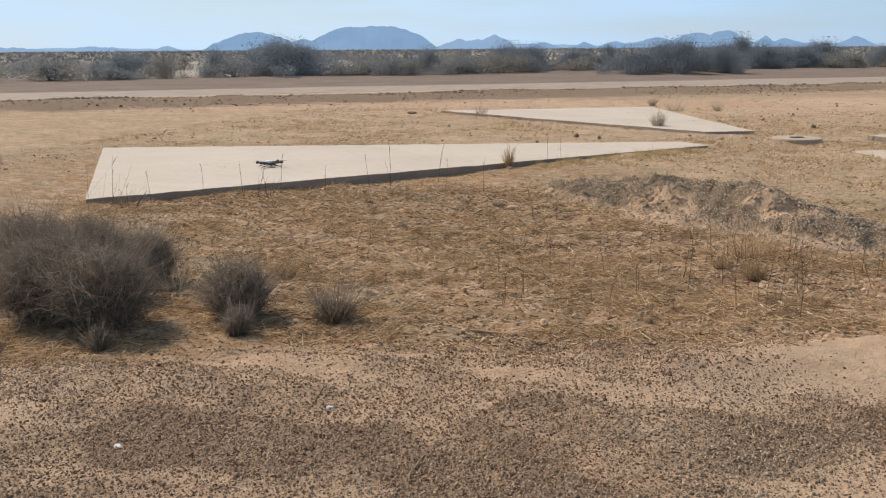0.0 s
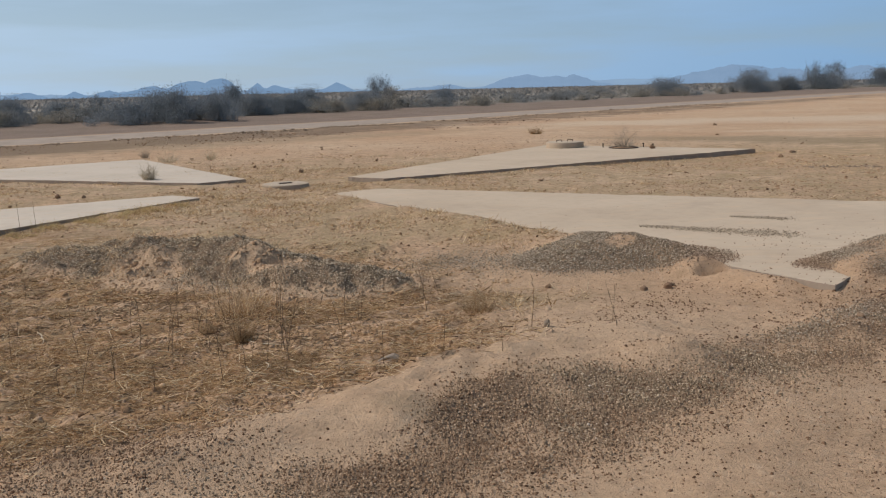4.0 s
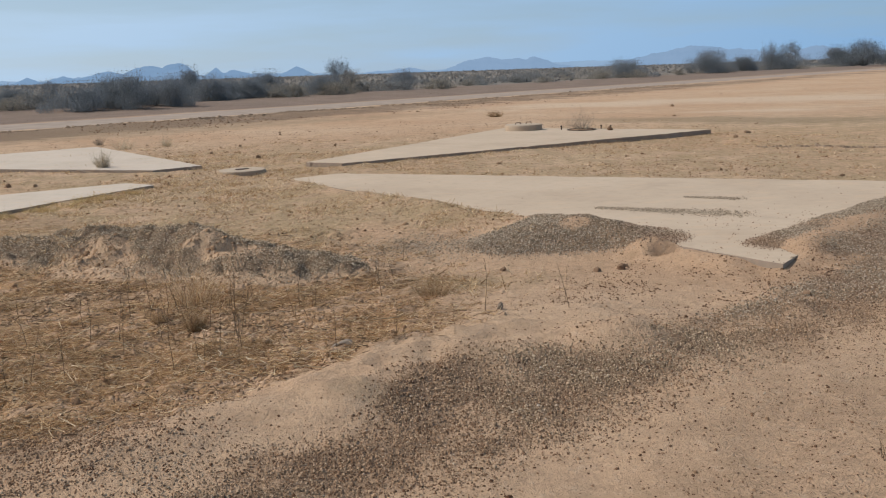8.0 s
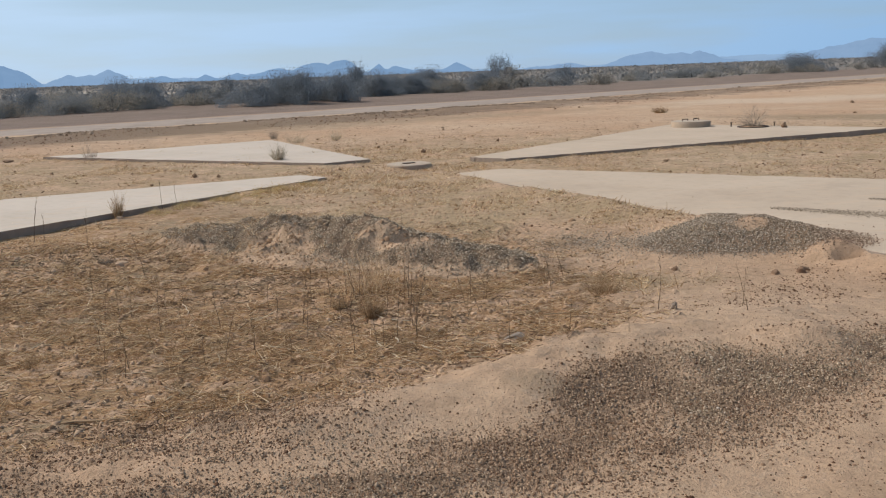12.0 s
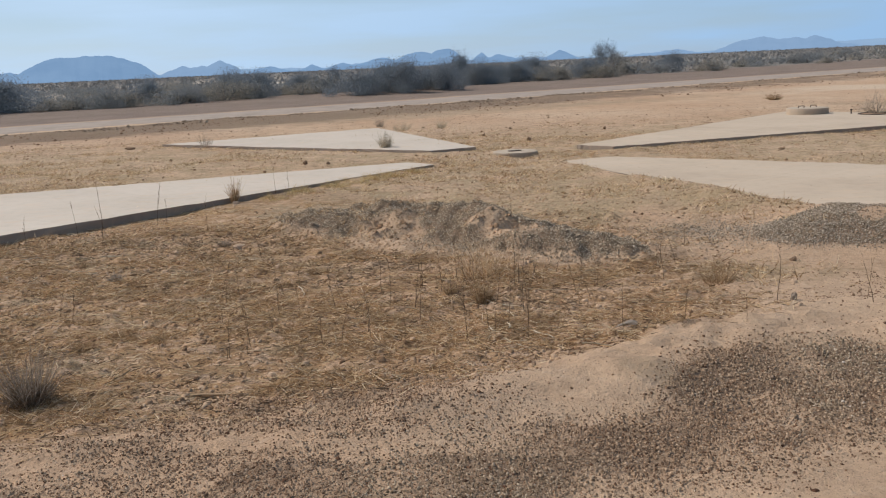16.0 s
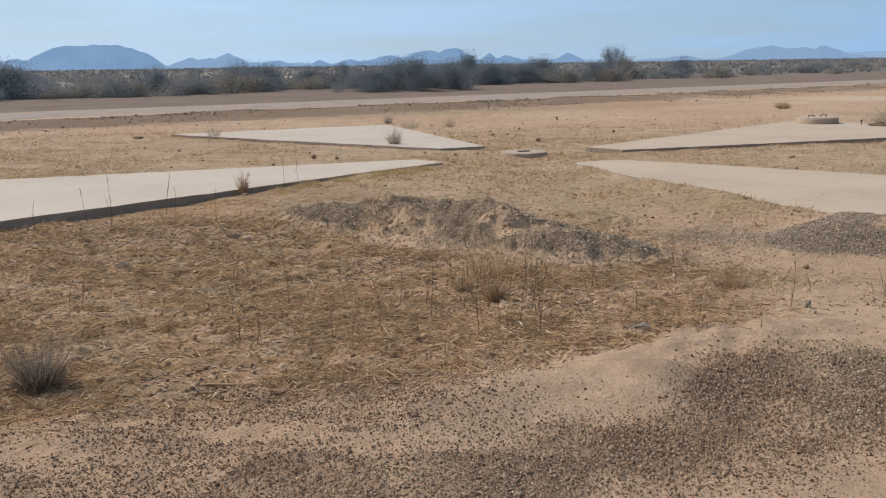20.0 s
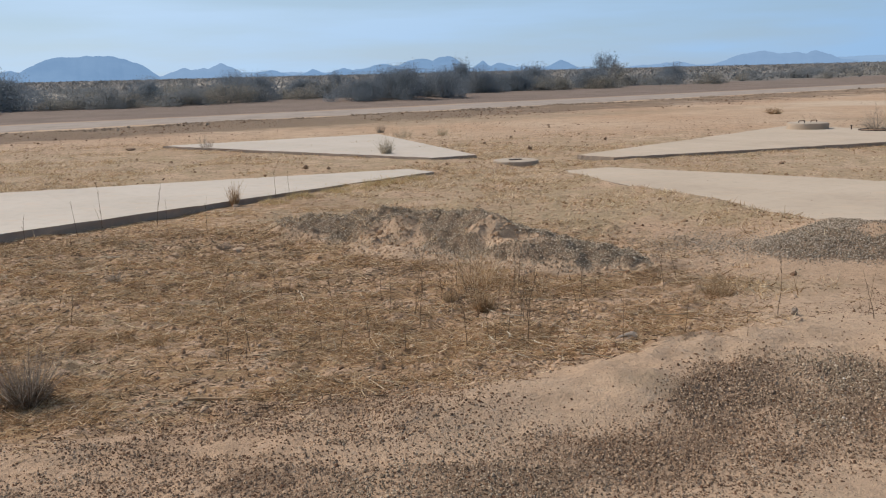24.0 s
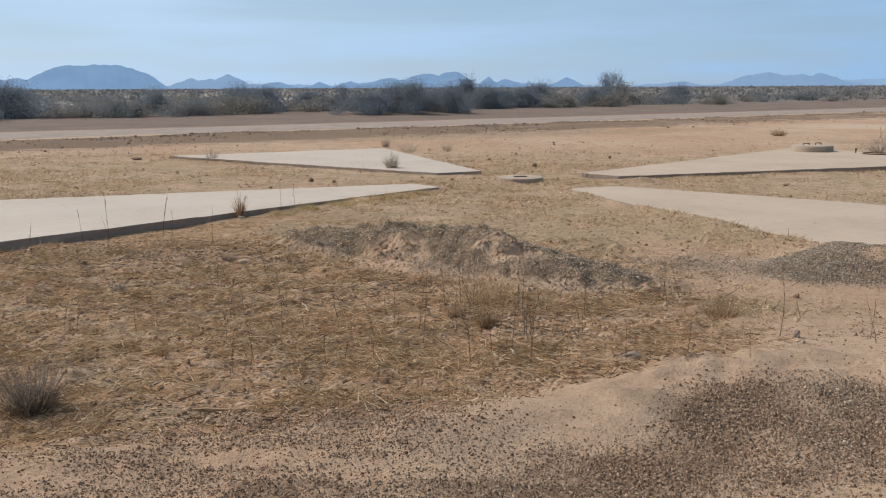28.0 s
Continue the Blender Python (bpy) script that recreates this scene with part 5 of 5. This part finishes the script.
tuft("bunch_grass", -2.47, 10.85, 0.36, 0.16, 110, M_TUFT, "upright tan grass tuft beside the slab edge", "grass tuft", 0.2, 0.1, 0.006, 43)
tuft("sagebrush", -0.96, 16.95, 0.42, 0.30, 260, M_GREEN, "small grey-tan shrub beside the slab", "shrub", 0.5, 0.15, 0.006, 44, fill=1.0)
tuft("sagebrush", -4.95, 19.55, 0.42, 0.42, 60, M_BUSH, "small bare grey shrub at the slab edge", "shrub", 0.6, 0.15, 0.007, 45, fill=0.3)
tuft("sagebrush", -0.82, 21.8, 0.42, 0.7, 150, M_PALE_TWIG, "pale wispy shrub behind the slab", "shrub", 0.9, 0.2, 0.0045, 46)
tuft("sagebrush", -1.47, 23.9, 0.3, 0.3, 120, M_TWIG, "small grey shrub behind the slab", "shrub", 0.6, 0.2, 0.006, 64, fill=0.4)
tuft("sagebrush", 0.12, 22.25, 0.36, 0.35, 160, M_PALE_TWIG, "pale wispy shrub on the flat", "shrub", 0.7, 0.2, 0.005, 47)
tuft("dead_weed", 0.24, 5.76, 0.17, 0.17, 260, M_TUFT, "dark clump of dead weed among straw", "weed", 0.8, 0.2, 0.004, 48, fill=1.5)
tuft("dead_weed", 0.03, 5.95, 0.10, 0.14, 180, M_TUFT, "brown clump of dead weed among straw", "weed", 0.9, 0.2, 0.004, 49, fill=1.0)
tuft("dead_weed", 0.27, 6.5, 0.42, 0.62, 300, M_STRAW, "airy pale dead weed", "weed", 0.85, 0.3, 0.0022, 50, fill=0.8)
tuft("dead_weed", -2.57, 6.95, 0.12, 0.12, 160, M_TWIG, "small dark dead clump", "weed", 0.8, 0.2, 0.005, 51, fill=1.0)
for wx, wy, ws in ((-1.68, 5.15, 52), (-2.15, 5.15, 53), (-2.55, 5.05, 54), (-1.95, 5.28, 55)):
    tuft("dead_weed", wx, wy, 0.06, 0.26, 220, M_TUFT, "low brown cushion of dead weed", "weed", 1.6, 0.3, 0.004, ws, fill=1.5)
tuft("dead_weed", 1.87, 6.05, 0.2, 0.4, 320, M_TUFT, "thin tan weed on the sand", "weed", 0.9, 0.3, 0.0025, 56, fill=0.8)
tuft("dead_bush", 9.55, 19.8, 0.62, 0.62, 130, M_TWIG, "bare dead bush growing from the slab opening", "dead bush", 1.2, 0.4, 0.008, 57, z=SLAB_TOP + 0.02, fill=0.6)
tuft("dead_weed", 10.5, 28.4, 0.3, 0.7, 200, M_TUFT, "low brown bush on the flat", "weed", 1.2, 0.3, 0.012, 58, fill=1.0)
tuft("bunch_grass", 2.75, 2.75, 0.2, 0.16, 8, M_STALK, "few bare reddish stems on sand", "grass tuft", 0.5, 0.2, 0.003, 59)


tuft("dead_weed", -2.3, 8.24, 0.12, 0.5, 44, M_STALK, "broken dark twigs of a dead weed", "weed", 1.8, 0.3, 0.009, 65)
tuft("dead_weed", -2.02, 8.28, 0.09, 0.2, 120, M_BUSH, "small grey-brown dead clump", "weed", 1.2, 0.2, 0.005, 66, fill=1.0)
tuft("dead_weed", -2.61, 10.45, 0.09, 0.24, 40, M_ROOT, "bleached tangle of dead twigs by the slab", "weed", 1.6, 0.3, 0.006, 67)


def tube_mesh(name, pts, radii, material, sides=5):
    bm = bmesh.new()
    tube(bm, pts, radii, sides)
    me = bpy.data.meshes.new(name)
    bm.to_mesh(me)
    bm.free()
    me.materials.append(material)
    return me


def stalk_meshes(seed):
    """A dead upright stem one metre tall and a few short side twigs."""
    rng = random.Random(seed)
    p, way = Vector((0, 0, -0.03)), Vector((rng.uniform(-0.12, 0.12), rng.uniform(-0.12, 0.12), 1)).normalized()
    pts, out = [p], []
    for k in range(6):
        p = p + way * 0.17
        pts.append(p)
        if k > 1 and rng.random() < 0.6:
            s = (way + Vector((rng.uniform(-1, 1), rng.uniform(-1, 1), 0.4)) * 0.5).normalized()
            e = p + s * rng.uniform(0.06, 0.2)
            out.append(tube_mesh("twig", [p, (p + e) / 2 + Vector((0, 0, 0.01)), e], [0.005, 0.004, 0.002], M_STALK, 4))
        way = (way + Vector((rng.uniform(-0.1, 0.1), rng.uniform(-0.1, 0.1), 0))).normalized()
    return [tube_mesh("stem", pts, [0.0062 * (1 - k / 8) for k in range(7)], M_STALK)] + out


STALKS = [stalk_meshes(s) for s in range(6)]


def stalk(x, y, h, k, label="thin upright dead plant stem standing in straw"):
    w = 0.75 * h ** 0.5
    top = thing("dry_stalk", pose(x, y, ground_z(x, y), 0, 0, k * 67) @ Matrix.Diagonal((w, w, h, 1)), label, "dead stem", "standing dead stems")
    for me in STALKS[k % 6]:
        new(me.name.split(".")[0], me).parent = top
    return top


srng = random.Random(77)
for k in range(74):
    sx = srng.gauss(0.1, 0.95)
    sy = srng.uniform(4.7, 6.6)
    stalk(sx, sy, srng.uniform(0.14, 0.33), k)
for k in range(12):
    stalk(srng.uniform(-2.6, 2.6), srng.uniform(5.0, 7.8), srng.uniform(0.15, 0.3), k + 3)
# stems along the near edge of the weedy slab
for k, (sx, sy, h) in enumerate(((-5.45, 6.95, 0.50), (-5.3, 7.0, 0.30), (-5.15, 7.15, 0.35), (-4.85, 7.55, 0.34), (-4.5, 7.75, 0.42), (-4.45, 7.95, 0.36), (-4.25, 8.05, 0.46), (-4.3, 7.7, 0.25),
                                 (-3.62, 8.95, 0.35), (-3.35, 8.85, 0.52), (-3.45, 9.2, 0.30), (-2.95, 9.35, 0.48), (-2.88, 9.45, 0.3), (-2.35, 9.0, 0.40), (-2.05, 11.3, 0.36), (-1.9, 11.4, 0.3), (-1.55, 7.6, 0.42), (-3.9, 8.4, 0.3))):
    stalk(sx, sy, h, k, "tall thin dead stem at the slab edge")


def crooked_stick(x, y, length, turn, radius, material, label, seed):
    rng = random.Random(seed)
    bm = bmesh.new()
    p, way = Vector((-length / 2, 0, radius)), Vector((1, 0, 0))
    pts = [p]
    for k in range(6):
        p = p + way * length / 6
        p.z = radius + rng.uniform(0, 0.4) * radius
        pts.append(p.copy())
        way = (way + Vector((0, rng.uniform(-0.4, 0.4), 0))).normalized()
    tube(bm, pts, [radius * (1 - 0.1 * k) for k in range(7)], 7)
    ob = part("stick", bm, material, smooth=True)
    ob.matrix_world = pose(x, y, ground_z(x, y), 0, 0, turn)
    tagged(ob, label, "stick")


crooked_stick(-1.16, 4.2, 0.30, -8, 0.011, M_WOOD, "short weathered brown stick on the ground", 1)
for k, (kx, ky, kl, kt) in enumerate(((0.31, 5.6, 0.36, -73), (0.28, 4.85, 0.56, -80), (0.38, 5.02, 0.26, -75), (0.52, 4.89, 0.2, -70), (-1.97, 4.9, 0.36, -60), (-1.0, 6.29, 0.36, -66), (0.33, 6.5, 0.3, -60), (1.2, 5.6, 0.25, -60), (-0.35, 5.2, 0.25, -40))):
    crooked_stick(kx, ky, kl * 0.9, kt, 0.0046, M_ROOT, "bleached crooked root lying in the straw", k + 5)
for k in range(26):
    crooked_stick(srng.uniform(-2.4, 1.7), srng.uniform(4.5, 6.9), srng.uniform(0.12, 0.36), srng.uniform(-80, 40), 0.0038, M_PALE_TWIG, "pale dry twig lying in the straw", k + 30)
for k in range(16):
    crooked_stick(srng.uniform(-3.7, -2.5), srng.uniform(6.7, 7.9), srng.uniform(0.12, 0.3), srng.uniform(-90, 60), 0.0045, M_ROOT, "bleached twig lying in grey litter", k + 70)
crooked_stick(-1.09, 2.64, 0.37, 105, 0.004, M_PALE_TWIG, "pale dry root lying on the gravel", 90)


# ---- trees and scrub beyond the road ----
def crown_mesh(name, seed, leaves, leaf, airy, material, spread=1.0, stretch=2.2, slim=1.0, low=0.08):
    """A ragged crown one metre tall and about two wide: clumps of small leaf and twig blades, thinner towards the top."""
    rng = np.random.RandomState(seed)
    clumps = 26
    c = np.stack([rng.normal(0, 0.42 * spread, clumps), rng.normal(0, 0.42 * spread, clumps), rng.uniform(low, 0.82, clumps)], 1)
    c[:, 2] *= np.clip(1.12 - 0.5 * np.hypot(c[:, 0], c[:, 1]), 0.3, 1)
    who = rng.randint(0, clumps, leaves)
    size = rng.uniform(0.10, 0.24, clumps)[who][:, None] * airy
    p = c[who] + np.clip(rng.normal(size=(leaves, 3)), -1.7, 1.7) * size * np.array([1.2, 1.2, 0.7])
    p[:, 2] *= 0.95 / p[:, 2].max()
    p[:, 2] = np.where(p[:, 2] < 0.01, rng.uniform(0.01, 0.2, leaves), p[:, 2])
    v, f = strips(p, unit(rng.normal(size=(leaves, 3)) + np.array([0, 0, 0.5])), rng.uniform(0.5, 1.4, leaves) * leaf * stretch, rng.uniform(0.6, 1.3, leaves) * leaf * slim, 0.2, 1, rng)
    return blade_mesh(name, v, f, material)


def trunk_mesh(seed, tall=0.9):
    rng = random.Random(seed)
    bm = bmesh.new()
    for k in range(7):
        a = rng.uniform(0, 2 * math.pi)
        p, way, r = Vector((0.05 * math.cos(a), 0.05 * math.sin(a), -0.05)), Vector((0.5 * math.cos(a), 0.5 * math.sin(a), 1)).normalized(), 0.022
        for s in range(4):
            q = p + way * tall * rng.uniform(0.2, 0.3)
            rod(bm, p, q, r, r * 0.7, 5, False)
            if s > 0:
                for _ in range(2):
                    t = (way + Vector((rng.uniform(-1, 1), rng.uniform(-1, 1), rng.uniform(0, 0.8))) * 0.8).normalized()
                    rod(bm, q, q + t * rng.uniform(0.12, 0.3), r * 0.45, r * 0.15, 4, False)
            r *= 0.7
            p, way = q, (way + Vector((rng.uniform(-0.3, 0.3), rng.uniform(-0.3, 0.3), 0.1))).normalized()
    me = bpy.data.meshes.new("trunk")
    bm.to_mesh(me)
    bm.free()
    me.materials.append(M_BARK)
    return me


TRUNKS = [trunk_mesh(s) for s in range(4)]
CROWNS = {
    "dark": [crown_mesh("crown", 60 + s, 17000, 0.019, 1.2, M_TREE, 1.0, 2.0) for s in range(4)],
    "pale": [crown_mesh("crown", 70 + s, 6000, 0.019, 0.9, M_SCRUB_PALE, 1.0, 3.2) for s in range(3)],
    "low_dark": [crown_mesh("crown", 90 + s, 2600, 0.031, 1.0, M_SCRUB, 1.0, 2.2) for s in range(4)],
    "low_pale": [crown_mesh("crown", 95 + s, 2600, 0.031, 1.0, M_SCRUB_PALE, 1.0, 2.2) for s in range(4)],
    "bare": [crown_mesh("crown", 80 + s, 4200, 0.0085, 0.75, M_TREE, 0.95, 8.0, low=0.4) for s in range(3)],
}


def tree(bearing, dist, top, half_wide, kind, k, label, name="mesquite_tree", category="tree"):
    """top: height of its tip above the ground there."""
    b = radians(bearing)
    x, y = dist * math.sin(b), dist * math.cos(b)
    ob = thing(name, pose(x, y, ground_z(x, y) - 0.03, 0, 0, k * 53) @ Matrix.Diagonal((half_wide, half_wide, top, 1)), label, category, "desert scrub")
    for nm, me in (("trunk", TRUNKS[k % 4]), ("crown", CROWNS[kind][k % len(CROWNS[kind])])):
        o = new(nm, me)
        o.parent = ob
    return ob


def far_height(dist, elevation, bearing):
    b = radians(bearing)
    return 1.535 + dist * math.tan(radians(elevation)) - ground_z(dist * math.sin(b), dist * math.cos(b))


def scrub_edge(bearing, behind):
    """Distance at which a line of sight comes so far behind the middle of the road."""
    return (ROAD_Y0 + behind * ROAD_N) / (math.cos(radians(bearing)) - ROAD_SLOPE * math.sin(radians(bearing)))


# bearing, half width in degrees, elevation of the top, kind of crown
TREES = ((-26.0, 2.5, 0.78, "dark"), (-25.2, 1.5, 0.55, "dark"), (-27.2, 1.4, 0.4, "dark"), (-26.4, 0.9, 1.12, "bare"), (-30.2, 0.8, 0.25, "dark"), (-35.3, 1.3, 0.02, "dark"), (-33.0, 1.0, -0.1, "pale"), (-17.3, 1.0, 0.22, "dark"),
         (-12.2, 1.3, 0.46, "dark"), (-10.9, 1.0, 0.35, "dark"), (-8.0, 1.2, 0.02, "dark"), (-6.1, 0.5, 0.44, "bare"), (-4.6, 1.4, 0.16, "dark"), (-2.9, 1.2, 0.5, "dark"), (-1.6, 1.1, 0.66, "dark"), (-2.2, 0.9, 0.78, "bare"),
         (-0.4, 1.4, 0.22, "dark"), (0.6, 1.0, 0.42, "dark"), (1.6, 0.9, 0.86, "dark"), (2.6, 1.1, 0.36, "dark"), (4.0, 1.3, 0.12, "dark"), (6.1, 0.9, 0.5, "dark"), (5.2, 0.8, 0.1, "dark"), (10.5, 0.9, 1.15, "bare"), (10.9, 1.5, 0.4, "pale"), (9.6, 1.0, 0.1, "dark"),
         (14.5, 0.8, 0.2, "dark"), (28.0, 1.0, 0.6, "bare"), (28.2, 1.1, 0.3, "dark"), (33.0, 0.9, 0.95, "bare"), (32.8, 1.1, 0.5, "dark"), (36.3, 0.55, 1.24, "bare"), (37.4, 0.6, 1.2, "bare"), (36.9, 1.3, 0.5, "dark"), (39.9, 0.9, 0.75, "dark"), (41.2, 0.8, 1.2, "bare"), (41.3, 1.2, 0.8, "dark"), (43.6, 1.3, 0.9, "dark"), (34.8, 0.9, 0.35, "dark"))
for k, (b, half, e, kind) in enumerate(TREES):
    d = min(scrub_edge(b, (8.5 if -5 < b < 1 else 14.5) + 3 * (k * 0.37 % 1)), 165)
    tree(b, d, far_height(d, e + (0.12 if kind == "dark" else 0.0), b), d * math.tan(radians(half)) * (1.5 if kind == "bare" else 1.12), kind, k, {"dark": "dark mesquite tree greyed by haze beyond the dirt road", "bare": "bare thin-branched mesquite tree beyond the dirt road", "pale": "dense pale scrub tree beyond the dirt road"}[kind])

trng = random.Random(9)
for k in range(230):
    b = trng.uniform(-47, 47) if k % 3 else trng.uniform(-16, 9)
    near = scrub_edge(b, 13.5)
    d = near * (1.0 + 0.7 * trng.random() ** 1.8)
    if d > 260:
        d = trng.uniform(110, 260)
    kind = trng.choice(("dark", "pale", "pale", "dark"))
    tree(b, d, trng.uniform(0.45, 1.05) * (1 + d / 500), trng.uniform(0.6, 1.4) * (1 + d / 300), "low_" + kind, k, "low creosote bush greyed by haze beyond the dirt road" if kind == "dark" else "low pale dried bush beyond the dirt road", "creosote_bush", "bush")


def far_scrub():
    rng = np.random.RandomState(90)
    n = 11000
    b = np.radians(rng.uniform(-60, 60, n))
    d = 56 * np.exp(rng.rand(n) ** 0.62 * math.log(1900 / 56))
    x, y = d * np.sin(b), d * np.cos(b)
    ok = (road_offset(x, y) > 15.0) & (rng.rand(n) > 0.93 * clearing(x, y))
    x, y, d = x[ok], y[ok], d[ok]
    n = len(x)
    h = rng.uniform(0.25, 0.85, n) * (1 + d / 800)
    k = 13
    root = np.repeat(np.stack([x, y, height(x, y)], 1), k, 0)
    hh = np.repeat(h, k)
    m = n * k
    p = root + rng.normal(size=(m, 3)) * np.stack([hh * 0.75, hh * 0.75, hh * 0], 1)
    p[:, 2] += rng.rand(m) ** 1.4 * hh * 0.75
    v, f = strips(p, unit(rng.normal(size=(m, 3)) + np.array([0, 0, 0.6])), hh * rng.uniform(0.25, 0.6, m), hh * rng.uniform(0.16, 0.38, m), 0.1, 1, rng)
    tagged(new("far_scrub", blade_mesh("far_scrub", v, f, M_SCRUB_FAR)), "far belt of dark desert scrub reaching the horizon", "scrub", kind="stuff")


far_scrub()
